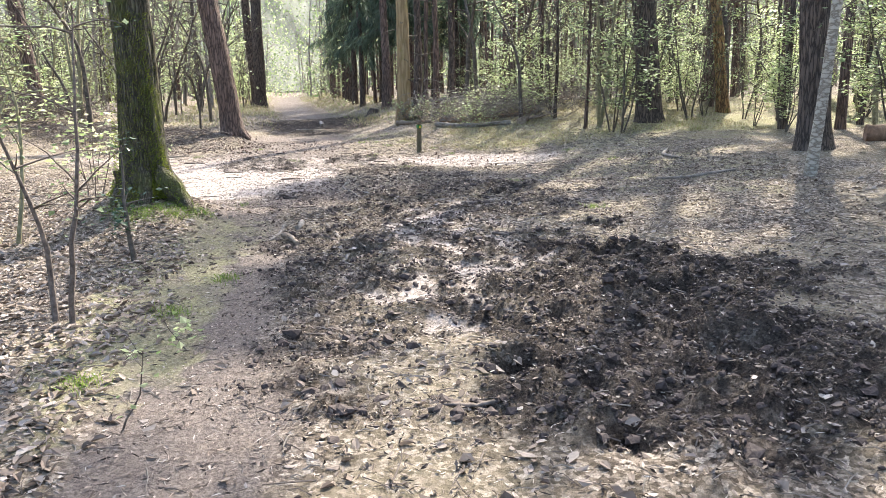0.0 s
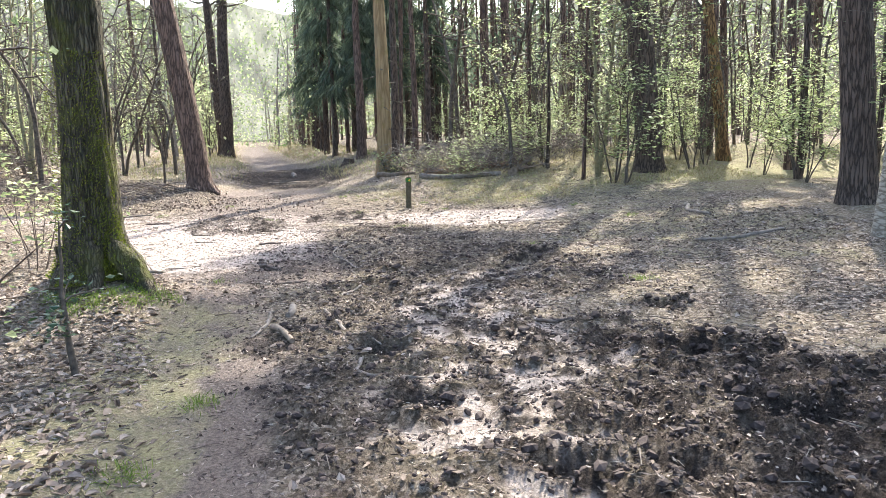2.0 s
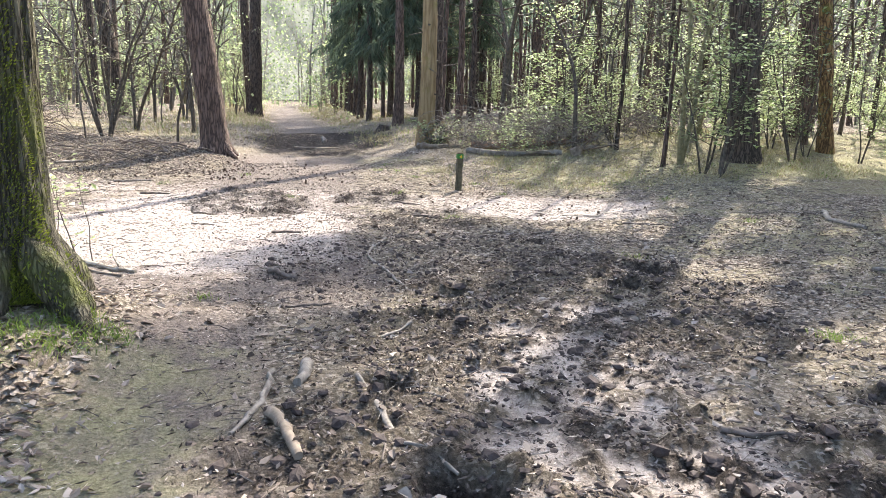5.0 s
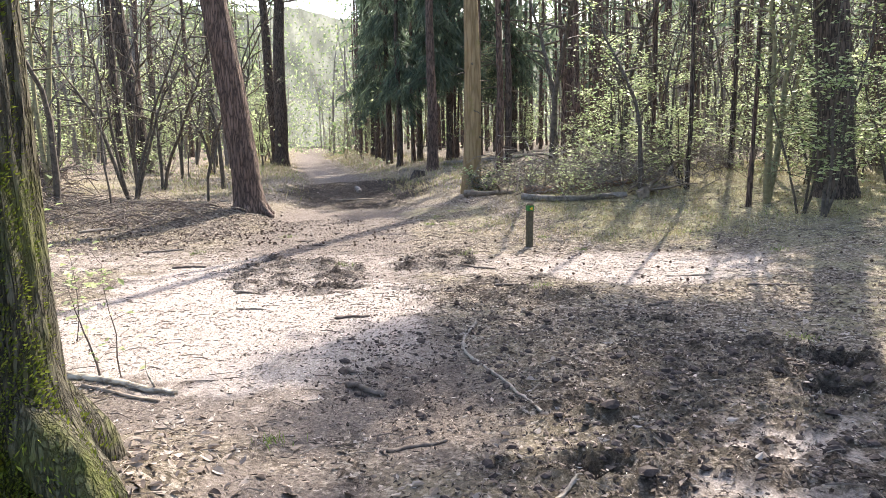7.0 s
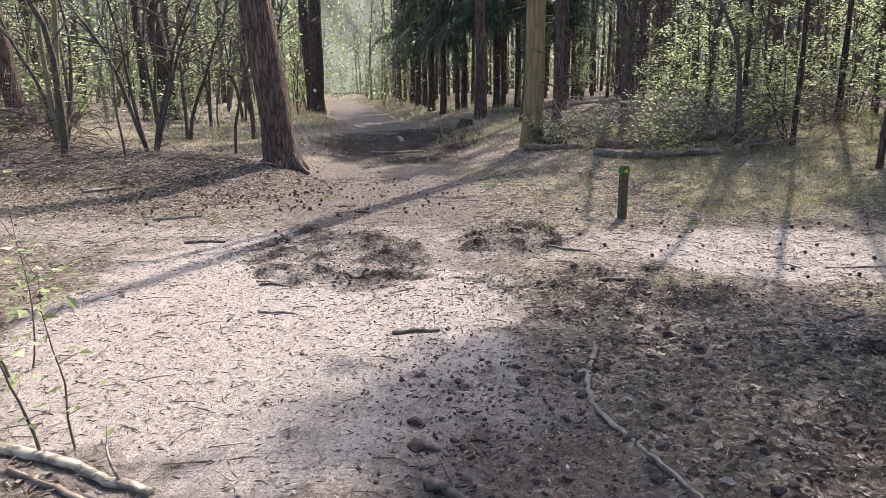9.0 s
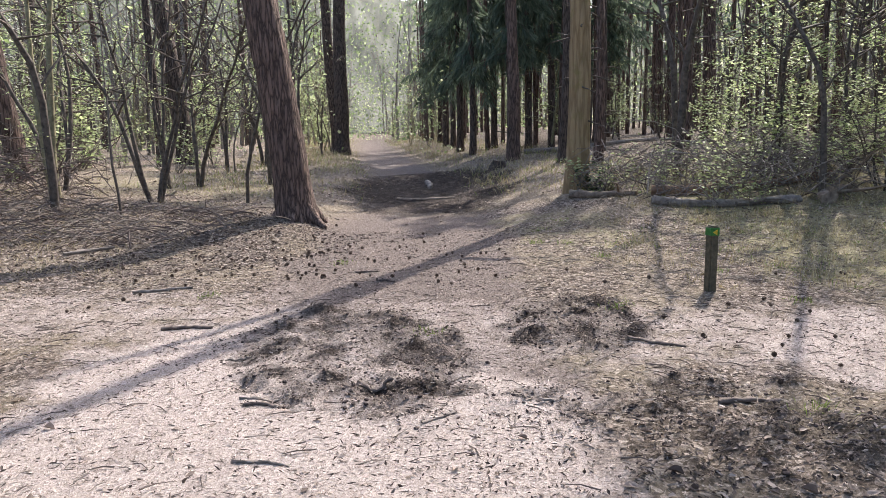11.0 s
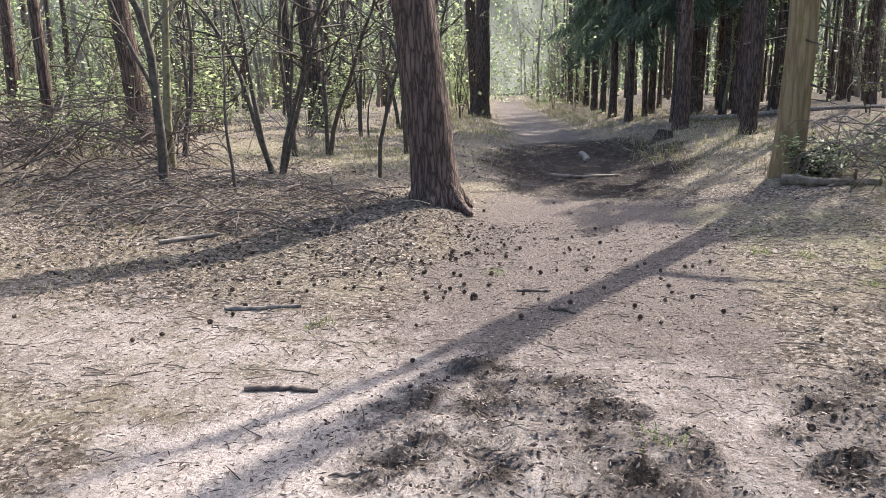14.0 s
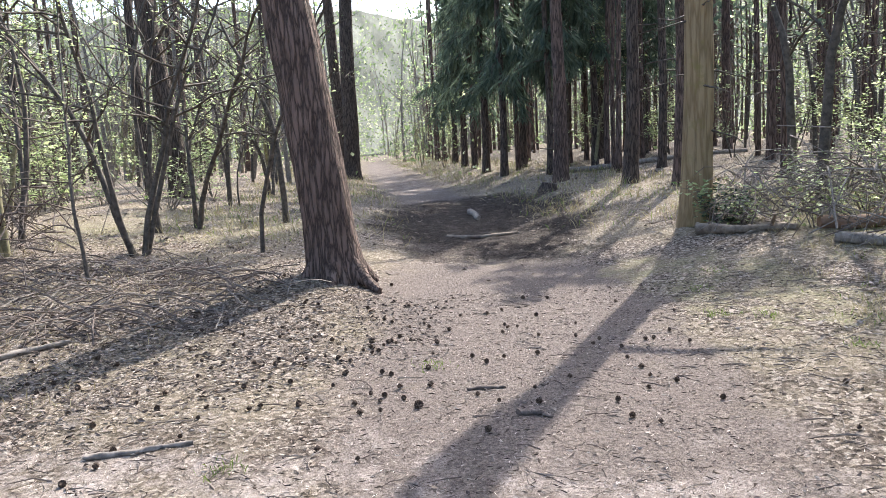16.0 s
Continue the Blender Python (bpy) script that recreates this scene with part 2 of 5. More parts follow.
def grain(tree, at, scale, detail=4.0, rough=0.55):
    n = node(tree, "ShaderNodeTexNoise", Scale=scale, Detail=detail, Roughness=rough)
    tree.links.new(at, n.inputs["Vector"])
    return n.outputs["Fac"]


def bumped(tree, bsdf, source, strength, distance):
    b = node(tree, "ShaderNodeBump", Strength=strength, Distance=distance)
    tree.links.new(source, b.inputs["Height"])
    tree.links.new(b.outputs[0], bsdf.inputs["Normal"])


def bark_material(name, dark, mid, light, scale, stretch=0.22, moss=None, moss_low=None, bump=0.9):
    m, t, bsdf = material(name, 0.9)
    at = coords(t, (scale, scale, scale * stretch))
    v = node(t, "ShaderNodeTexVoronoi", Scale=1.0)
    v.feature = "DISTANCE_TO_EDGE"
    warp = node(t, "ShaderNodeTexNoise", Scale=2.2, Detail=3.0)
    t.links.new(at, warp.inputs["Vector"])
    shift = t.nodes.new("ShaderNodeVectorMath")
    shift.operation = "ADD"
    t.links.new(at, shift.inputs[0]), t.links.new(warp.outputs["Color"], shift.inputs[1])
    t.links.new(shift.outputs[0], v.inputs["Vector"])
    fine = grain(t, at, 3.5, 6.0)
    cracks = ramp(t, v.outputs["Distance"], [(0.0, (0, 0, 0)), (0.22, (1, 1, 1))])
    colour = mixed(t, fine, mid, light)
    colour = mixed(t, cracks, dark, colour)
    broad = grain(t, coords(t), 1.3, 3.0)
    colour = mixed(t, ramp(t, broad, [(0.35, (0.25,) * 3), (0.7, (0.9,) * 3)]), mixed(t, 0.45, colour, dark), colour)
    if moss:
        g = grain(t, coords(t), 2.6, 5.0, 0.65)
        mask = ramp(t, g, [(moss_low, (0, 0, 0)), (moss_low + 0.16, (1, 1, 1))])
        colour = mixed(t, mask, colour, moss)
    t.links.new(colour, bsdf.inputs["Base Color"])
    total = mixed(t, 0.35, cracks, fine)
    bumped(t, bsdf, total, bump, 0.02)
    return m


def leaf_material(name, stops, glow=0.5, rough=0.6):
    """Thin leaves that let light through; each leaf has its own shade."""
    m, t, bsdf = material(name, rough)
    geo = t.nodes.new("ShaderNodeNewGeometry")
    colour = ramp(t, geo.outputs["Random Per Island"], stops)
    vein = grain(t, coords(t), 45.0, 2.0)
    colour = mixed(t, 0.35, colour, mixed(t, 1.0, colour, ramp(t, vein, [(0.3, (0.5,) * 3), (0.7, (1.3,) * 3)]), "MULTIPLY"))
    t.links.new(colour, bsdf.inputs["Base Color"])
    if glow:
        lit, mix = t.nodes.new("ShaderNodeBsdfTranslucent"), t.nodes.new("ShaderNodeMixShader")
        t.links.new(colour, lit.inputs[0])
        mix.inputs[0].default_value = glow
        out = t.nodes["Material Output"]
        t.links.new(bsdf.outputs[0], mix.inputs[1]), t.links.new(lit.outputs[0], mix.inputs[2]), t.links.new(mix.outputs[0], out.inputs[0])
    return m


def wood_material(name, dark, light, scale=8.0):
    m, t, bsdf = material(name, 0.85)
    g = grain(t, coords(t), scale, 6.0, 0.65)
    t.links.new(ramp(t, g, [(0.3, dark), (0.68, light)]), bsdf.inputs["Base Color"])
    bumped(t, bsdf, g, 0.6, 0.01)
    return m


PINE_BARK = bark_material("pine_bark", (0.045, 0.031, 0.026), (0.15, 0.1, 0.08), (0.26, 0.18, 0.145), 19, 0.13)
DARK_BARK = bark_material("dark_bark", (0.03, 0.023, 0.019), (0.115, 0.084, 0.067), (0.2, 0.152, 0.124), 21, 0.12)
OAK_BARK = bark_material("mossy_oak_bark", (0.05, 0.043, 0.03), (0.115, 0.1, 0.07), (0.17, 0.148, 0.1), 40, 0.14, (0.11, 0.115, 0.03), 0.5, 1.3)
BARE_TRUNK = bark_material("bare_trunk", (0.19, 0.13, 0.068), (0.29, 0.205, 0.11), (0.38, 0.285, 0.165), 11, 0.09, (0.2, 0.165, 0.06), 0.55, 0.6)
BIRCH_BARK = bark_material("birch_bark", (0.16, 0.13, 0.1), (0.36, 0.31, 0.25), (0.55, 0.49, 0.4), 7, 2.5, (0.14, 0.13, 0.09), 0.6, 0.3)
ORANGE_BARK = bark_material("orange_bark", (0.06, 0.035, 0.02), (0.3, 0.17, 0.07), (0.42, 0.27, 0.13), 14, 0.25, (0.16, 0.15, 0.04), 0.55)
STEM_BARK = wood_material("stem_bark", (0.035, 0.029, 0.024), (0.14, 0.115, 0.092), 14)
OLIVE_BARK = wood_material("olive_bark", (0.11, 0.1, 0.055), (0.28, 0.25, 0.15), 12)
DEAD_WOOD = wood_material("dead_wood", (0.09, 0.074, 0.062), (0.29, 0.25, 0.215), 16)
PALE_WOOD = wood_material("pale_wood", (0.1, 0.074, 0.056), (0.29, 0.228, 0.175), 14)
BROWN_TWIG = wood_material("brown_twig", (0.05, 0.038, 0.032), (0.19, 0.15, 0.125), 20)
RED_LOG = wood_material("red_log", (0.1, 0.06, 0.04), (0.3, 0.19, 0.13), 9)
FRESH_LEAF = leaf_material("fresh_leaf", [(0.0, (0.2, 0.27, 0.1)), (0.5, (0.4, 0.46, 0.22)), (1.0, (0.58, 0.61, 0.37))], 0.66, 0.4)
DULL_LEAF = leaf_material("dull_leaf", [(0.0, (0.11, 0.15, 0.07)), (0.6, (0.2, 0.26, 0.12)), (1.0, (0.38, 0.43, 0.25))], 0.6, 0.4)
HOLLY_LEAF = leaf_material("holly_leaf", [(0.0, (0.02, 0.045, 0.02)), (1.0, (0.06, 0.1, 0.04))], 0.15, 0.35)
NEEDLES = leaf_material("pine_needles", [(0.0, (0.1, 0.12, 0.065)), (1.0, (0.23, 0.26, 0.145))], 0.55)
SPRUCE_NEEDLES = leaf_material("spruce_needles", [(0.0, (0.06, 0.085, 0.06)), (1.0, (0.16, 0.2, 0.135))], 0.5)
DEAD_LEAF = leaf_material("dead_leaf", [(0.0, (0.07, 0.05, 0.04)), (0.4, (0.19, 0.145, 0.115)), (0.75, (0.28, 0.225, 0.187)), (1.0, (0.38, 0.325, 0.285))], 0.12, 0.75)
DARK_LITTER = leaf_material("dark_litter", [(0.0, (0.03, 0.022, 0.018)), (0.6, (0.1, 0.075, 0.06)), (1.0, (0.24, 0.19, 0.16))], 0.0, 0.8)
STRAW = leaf_material("dry_grass", [(0.0, (0.2, 0.16, 0.08)), (0.6, (0.38, 0.32, 0.18)), (1.0, (0.5, 0.44, 0.28))], 0.3, 0.8)
NEEDLE_STRAW = leaf_material("needle_straw", [(0.0, (0.16, 0.115, 0.09)), (0.5, (0.42, 0.34, 0.28)), (1.0, (0.68, 0.6, 0.53))], 0.0, 0.8)
GREEN_GRASS = leaf_material("green_grass", [(0.0, (0.1, 0.16, 0.03)), (1.0, (0.24, 0.3, 0.07))], 0.35)
MOSS = leaf_material("moss", [(0.0, (0.1, 0.13, 0.02)), (1.0, (0.28, 0.31, 0.05))], 0.2, 0.9)
CONE = wood_material("pine_cone", (0.035, 0.024, 0.018), (0.13, 0.09, 0.065), 60)
MUD_CLOD = wood_material("mud_clod", (0.026, 0.018, 0.016), (0.085, 0.063, 0.056), 30)
POST_WOOD = wood_material("post_wood", (0.045, 0.04, 0.025), (0.13, 0.11, 0.07), 20)
POST_GREEN, _t, _b = material("post_green_paint", 0.5)
_t.links.new(ramp(_t, grain(_t, coords(_t), 30), [(0.3, (0.02, 0.1, 0.02)), (0.7, (0.05, 0.2, 0.04))]), _b.inputs["Base Color"])
POST_YELLOW, _t, _b = material("post_yellow_paint", 0.5)
_t.links.new(ramp(_t, grain(_t, coords(_t), 30), [(0.3, (0.45, 0.3, 0.02)), (0.7, (0.6, 0.45, 0.05))]), _b.inputs["Base Color"])


def ground_material():
    m, t, bsdf = material("forest_floor", 0.92)
    at = coords(t)
    path, mud, green = t.nodes.new("ShaderNodeAttribute"), t.nodes.new("ShaderNodeAttribute"), t.nodes.new("ShaderNodeAttribute")
    path.attribute_name, mud.attribute_name, green.attribute_name = "path", "mud", "green"
    pale = t.nodes.new("ShaderNodeAttribute")
    pale.attribute_name = "sand"
    cells = node(t, "ShaderNodeTexVoronoi", Scale=36.0, Randomness=1.0)
    warp = node(t, "ShaderNodeTexNoise", Scale=30.0, Detail=4.0)
    t.links.new(at, warp.inputs["Vector"])
    shift = t.nodes.new("ShaderNodeVectorMath")
    shift.operation, shift.inputs[2].default_value = "MULTIPLY_ADD", (0, 0, 0)
    shift.inputs[1].default_value = (0.05, 0.05, 0.05)
    t.links.new(warp.outputs["Color"], shift.inputs[0]), t.links.new(at, shift.inputs[2])
    t.links.new(shift.outputs[0], cells.inputs["Vector"])
    tone = t.nodes.new("ShaderNodeSeparateColor")
    t.links.new(cells.outputs["Color"], tone.inputs[0])
    litter = ramp(t, tone.outputs[0], [(0.0, (0.045, 0.034, 0.027)), (0.45, (0.16, 0.126, 0.1)), (0.8, (0.29, 0.24, 0.2)), (1.0, (0.43, 0.37, 0.315))])
    fine = ramp(t, grain(t, at, 42.0, 6.0, 0.78), [(0.36, (0, 0, 0)), (0.64, (1, 1, 1))])
    litter = mixed(t, 0.8, litter, mixed(t, 1.0, litter, ramp(t, fine, [(0.1, (0.35,) * 3), (0.9, (1.5,) * 3)]), "MULTIPLY"))
    broad = grain(t, at, 0.9, 4.0)
    litter = mixed(t, ramp(t, broad, [(0.4, (0, 0, 0)), (0.62, (0.45,) * 3)]), litter, (0.3, 0.25, 0.17))
    speck = grain(t, at, 70.0, 4.0, 0.75)
    sand = mixed(t, fine, (0.36, 0.3, 0.262), (0.6, 0.52, 0.47))
    sand = mixed(t, ramp(t, speck, [(0.36, (0.75,) * 3), (0.46, (0, 0, 0))]), sand, (0.11, 0.075, 0.055))
    streak = node(t, "ShaderNodeTexNoise", Scale=1.0, Detail=5.0, Roughness=0.65)
    t.links.new(coords(t, (55, 9, 20)), streak.inputs["Vector"])
    sand = mixed(t, ramp(t, streak.outputs["Fac"], [(0.52, (0, 0, 0)), (0.66, (0.25,) * 3)]), sand, (0.22, 0.165, 0.13))
    wet = mixed(t, fine, (0.013, 0.01, 0.0085), (0.095, 0.074, 0.063))
    patch = grain(t, at, 5.5, 5.0, 0.65)
    wet = mixed(t, ramp(t, patch, [(0.54, (0, 0, 0)), (0.66, (0.65,) * 3)]), wet, mixed(t, 0.35, litter, (0.17, 0.14, 0.12)))
    rag = grain(t, at, 3.2, 6.0, 0.7)

    def ragged(source, low, high):
        s = t.nodes.new("ShaderNodeMath")
        s.operation = "ADD"
        t.links.new(source, s.inputs[0]), t.links.new(rag, s.inputs[1])
        return ramp(t, s.outputs[0], [(low, (0, 0, 0)), (high, (1, 1, 1))])

    def half(source):
        s = t.nodes.new("ShaderNodeMath")
        s.operation, s.inputs[1].default_value = "MULTIPLY", 0.5
        t.links.new(source, s.inputs[0])
        return s.outputs[0]

    soil = mixed(t, fine, (0.1, 0.08, 0.069), (0.27, 0.222, 0.194))
    soil = mixed(t, ramp(t, speck, [(0.36, (0.7,) * 3), (0.46, (0, 0, 0))]), soil, (0.07, 0.05, 0.04))
    colour = mixed(t, ragged(half(path.outputs["Fac"]), 0.6, 0.92), litter, soil)
    colour = mixed(t, ragged(half(pale.outputs["Fac"]), 0.62, 0.95), colour, sand)
    grassy = mixed(t, fine, (0.16, 0.15, 0.08), (0.36, 0.325, 0.2))
    colour = mixed(t, ragged(half(green.outputs["Fac"]), 0.68, 0.98), colour, grassy)
    colour = mixed(t, ragged(half(mud.outputs["Fac"]), 0.62, 0.98), colour, wet)
    t.links.new(colour, bsdf.inputs["Base Color"])
    gloss = ramp(t, mud.outputs["Fac"], [(0.2, (0.95,) * 3), (1.0, (0.85,) * 3)])
    t.links.new(gloss, bsdf.inputs["Roughness"])
    bsdf.inputs["Specular IOR Level"].default_value = 0.08
    small = node(t, "ShaderNodeBump", Strength=0.9, Distance=0.02)
    t.links.new(mixed(t, 0.5, fine, tone.outputs[0]), small.inputs["Height"])
    churn = node(t, "ShaderNodeTexNoise", Scale=15.0, Detail=7.0, Roughness=0.72)
    t.links.new(at, churn.inputs["Vector"])
    big = node(t, "ShaderNodeBump", Distance=0.09)
    t.links.new(ramp(t, mud.outputs["Fac"], [(0.05, (0, 0, 0)), (0.5, (1, 1, 1))]), big.inputs["Strength"])
    t.links.new(churn.outputs["Fac"], big.inputs["Height"])
    t.links.new(small.outputs[0], big.inputs["Normal"])
    t.links.new(big.outputs[0], bsdf.inputs["Normal"])
    return m


GROUND = ground_material()


def green_mask(x, y):
    d = x - track_x(y)
    g = 0.75 * smooth(2.6, 4.5, d) * smooth(14.5, 17, y) * (1 - smooth(24, 30, y))
    g = np.maximum(g, 0.5 * blob(x, y, 0.0, 19.6, 1.0, 2.0, 0.3, 0.8))
    g = np.maximum(g, 0.5 * blob(x, y, -1.45, 7.75, 0.7, 0.5, 0.0, 0.8))
    g = np.maximum(g, 0.5 * blob(x, y, -7.5, 24.5, 2.5, 3.0, 0.0, 0.9))
    g = np.maximum(g, 0.55 * blob(x, y, 6.5, 15.5, 3.5, 1.6, 0.0, 0.9))
    g = np.maximum(g, 0.9 * blob(x, y, 8.8, 17.6, 4.5, 2.2, 0.1, 0.8))
    g = np.maximum(g, 0.75 * blob(x, y, -0.45, 5.0, 0.55, 2.5, 0.1, 1.0))
    g = np.maximum(g, 0.6 * blob(x, y, -0.6, 7.3, 0.6, 1.2, 0.1, 1.0))
    g = np.maximum(g, 0.5 * blob(x, y, 5.0, 11.8, 1.9, 3.0, 0.1, 1.4))
    return np.clip(g, 0, 1) * (1 - mud_shade_mask(x, y))


# ---- ground ----
def steps(lo, hi, fine, reach, growth=1.22):
    mid = np.arange(lo, hi + fine / 2, fine)
    out, s = [], fine
    while (out[-1] if out else 0) < reach:
        s *= growth
        out.append((out[-1] if out else 0) + s)
    out = np.array(out)
    return np.r_[lo - out[::-1], mid, hi + out]


def build_ground():
    xs, ys = steps(-12.0, 12.0, 0.14, 900), steps(1.2, 38.0, 0.12, 900)
    xs = np.r_[xs[xs < -6.03], np.arange(-6, 6.01, 0.062), xs[xs > 6.03]]
    ys = np.r_[ys[ys < 1.19], np.arange(1.2, 19.99, 0.062), ys[ys > 19.99]]
    x, y = np.meshgrid(xs, ys)
    z = ground_z(x, y)
    rows, cols = x.shape
    i, j = np.meshgrid(np.arange(rows - 1), np.arange(cols - 1), indexing="ij")
    a = i * cols + j
    s = Shape()
    s.add(np.stack([x, y, z], -1), np.stack([a, a + 1, a + cols + 1, a + cols], -1).reshape(-1, 4))
    me = s.mesh("ground", GROUND)
    for name, values in (("path", path_mask(x, y)), ("mud", mud_shade_mask(x, y)), ("green", green_mask(x, y)), ("sand", sand_mask(x, y))):
        me.attributes.new(name, "FLOAT", "POINT").data.foreach_set("value", np.broadcast_to(values, x.shape).ravel().astype(np.float32))
    return tagged(new("ground", me), "leaf-strewn forest floor with a sandy path and churned dark mud", "ground", kind="structure")


build_ground()


# ---- trees ----
def trunk_line(tall, lean, bow=0.0, count=40, low=-0.12):
    h = np.linspace(low, tall, count)
    x = lean[0] * h + bow * np.sin(h / tall * np.pi) + 0.03 * np.sin(h * 0.9 + bow * 7)
    return np.stack([x, lean[1] * h + 0.03 * np.cos(h * 0.7), h], 1)


def ridged(depth, around, upward, seed):
    def bark(r, a, z):
        n = vnoise(np.cos(a) * around + seed, np.sin(a) * around, z * upward + seed)
        f = vnoise(np.cos(a) * around * 2.3, np.sin(a) * around * 2.3 + seed, z * upward * 2.1)
        return r * (1 + 0.06 * (vnoise(np.cos(a) * 1.2, np.sin(a) * 1.2, z * 0.5 + seed) - 0.5)) + depth * (np.abs(n - 0.5) * 2 + 0.5 * f - 0.6)
    return bark


def limb(shape, start, way, length, radius, gen, sides=5, sag=0.0, bend=0.25, count=7):
    way = np.asarray(way, float) / np.linalg.norm(way)
    p = [np.asarray(start, float)]
    for n in range(count):
        way = way + gen.normal(0, bend, 3) * 0.5 + np.array([0, 0, -sag / count])
        way /= np.linalg.norm(way)
        p.append(p[-1] + way * length / count)
    p = np.array(p)
    tube(shape, p, np.linspace(radius, radius * 0.18, len(p)), sides, cap=False)
    return p


def needle_crown(gen, base, tall, wide, lines, tufts, size, line):
    """Boughs with tufts of needles, round the upper trunk."""
    boughs, crown = Shape(), Shape()
    for n in range(lines):
        h = base + (tall - base) * (n + gen.uniform(0, 1)) / lines
        k = np.array([np.interp(h, line[:, 2], line[:, c]) for c in range(3)])
        a = gen.uniform(0, 2 * np.pi)
        reach = wide * gen.uniform(0.5, 1.0) * (1 - 0.6 * (h - base) / (tall - base)) + 0.4
        p = limb(boughs, k, (math.cos(a), math.sin(a), gen.uniform(0.0, 0.5)), reach, 0.02 + 0.02 * reach, gen, 3, 0.15, 0.3)
        t = gen.uniform(0.3, 1.0, tufts) * (len(p) - 1)
        at = np.stack([np.interp(t, np.arange(len(p)), p[:, c]) for c in range(3)], 1) + gen.normal(0, 0.22, (tufts, 3)) * reach * 0.35
        at = np.repeat(at, 5, 0)
        blades(crown, at, gen.normal(0, 1, (len(at), 3)) + [0, 0, 0.3], size, size * 0.16, gen)
    return boughs, crown


def crown_mass(gen, line, h, wide, half):
    """A dense crown round height h: boughs that end in a flattened ball of tufts."""
    boughs, crown = Shape(), Shape()
    for n in range(int(9 + 5 * wide)):
        a, q, up = gen.uniform(0, 2 * np.pi), wide * gen.uniform(0.1, 1) ** 0.5, gen.uniform(-1, 1) * half
        k = np.array([np.interp(h + up - 0.3 * q, line[:, 2], line[:, c]) for c in range(3)])
        p = limb(boughs, k, (math.cos(a), math.sin(a), 0.3), q, 0.015 + 0.015 * q, gen, 4, 0.1, 0.2)
        m = int(24 + 34 * q)
        t = gen.uniform(0.35, 1.05, m) * (len(p) - 1)
        at = np.stack([np.interp(t, np.arange(len(p)), p[:, c]) for c in range(3)], 1) + gen.normal(0, 0.17, (m, 3))
        at = np.repeat(at, 3, 0)
        blades(crown, at, gen.normal(0, 1, (len(at), 3)) * [1, 1, 0.6], 0.34, 0.07, gen)
    return boughs, crown


def conifer(name, label, x, y, dia, tall=15.0, lean=(0, 0), bark=None, flare=0.35, sides=28, rings=110, crown=True, seed=1, base=8.0, wide=2.8, rough=0.03, stubs=5, mass=None):
    gen = np.random.default_rng(seed)
    root = thing(name, label, "tree", pose(x, y, spot(x, y)), "woodland trees")
    line = trunk_line(tall, lean, 0.06 * gen.normal(), rings)
    h = line[:, 2]
    r = dia / 2 * (1 - 0.55 * np.clip(h / tall, 0, 1)) * (1 + flare * np.exp(-np.clip(h, 0, None) / 0.28)) * 0.97
    s = Shape()
    tube(s, line, r, sides, ridged(rough, 5.0 + dia * 6, 1.3, seed * 3.7))
    trunk = part("trunk", s, bark or PINE_BARK, root)
    if stubs:
        for _ in range(stubs):
            b = Shape()
            k = line[int(gen.uniform(0.12, 0.5) * rings)]
            a = gen.uniform(0, 2 * np.pi)
            limb(b, k, (math.cos(a), math.sin(a), gen.uniform(-0.1, 0.3)), gen.uniform(0.4, 1.6), 0.02, gen, 4, 0.2)
            part("dead_branch", b, STEM_BARK, trunk)
    if crown:
        boughs, tufts = crown_mass(gen, line, *mass) if mass else needle_crown(gen, base, tall, wide, 11, 12, 0.36, line)
        tagged(part("branchwork", boughs, STEM_BARK, root), kind="stuff")
        tagged(part("crown", tufts, NEEDLES, root, sleek=False), kind="stuff")
    return root


def spruce(x, y, dia, tall, seed, low=3.2):
    gen = np.random.default_rng(seed)
    root = thing("spruce_tree", "dark spruce with drooping boughs beside the track", "tree", pose(x, y, spot(x, y)), "spruces")
    line = trunk_line(tall, (0.0, 0.0), 0.0, 50)
    s = Shape()
    tube(s, line, dia / 2 * (1 - 0.85 * np.clip(line[:, 2] / tall, 0, 1)) * (1 + 0.3 * np.exp(-np.clip(line[:, 2], 0, None) / 0.25)), 14, ridged(0.012, 5, 1.5, seed))
    part("trunk", s, DARK_BARK, root)
    boughs, crown = Shape(), Shape()
    for n in range(52):
        h = low + (tall - low) * (n / 52) ** 1.1
        reach = (2.5 * dia + 1.1) * (1 - 0.8 * (h - low) / (tall - low + 1)) * gen.uniform(0.4, 1.2)
        a = gen.uniform(0, 2 * np.pi)
        k = np.array([np.interp(h, line[:, 2], line[:, c]) for c in range(3)])
        p = limb(boughs, k, (math.cos(a), math.sin(a), gen.uniform(-0.2, 0.2)), reach, 0.025, gen, 4, gen.uniform(0.6, 1.6), 0.16)
        m = int(60 + 60 * reach)
        t = gen.uniform(0.12, 1.0, m) * (len(p) - 1)
        at = np.stack([np.interp(t, np.arange(len(p)), p[:, c]) for c in range(3)], 1) + gen.normal(0, 0.1, (m, 3))
        ways = np.stack([gen.normal(0, 0.45, m) + 0.3 * math.cos(a), gen.normal(0, 0.45, m) + 0.3 * math.sin(a), gen.uniform(-1.3, -0.4, m)], 1)
        blades(crown, at, ways, 0.46, 0.05, gen)
    tagged(part("branchwork", boughs, STEM_BARK, root), kind="stuff")
    tagged(part("crown", crown, SPRUCE_NEEDLES, root, sleek=False), kind="stuff")
    return root


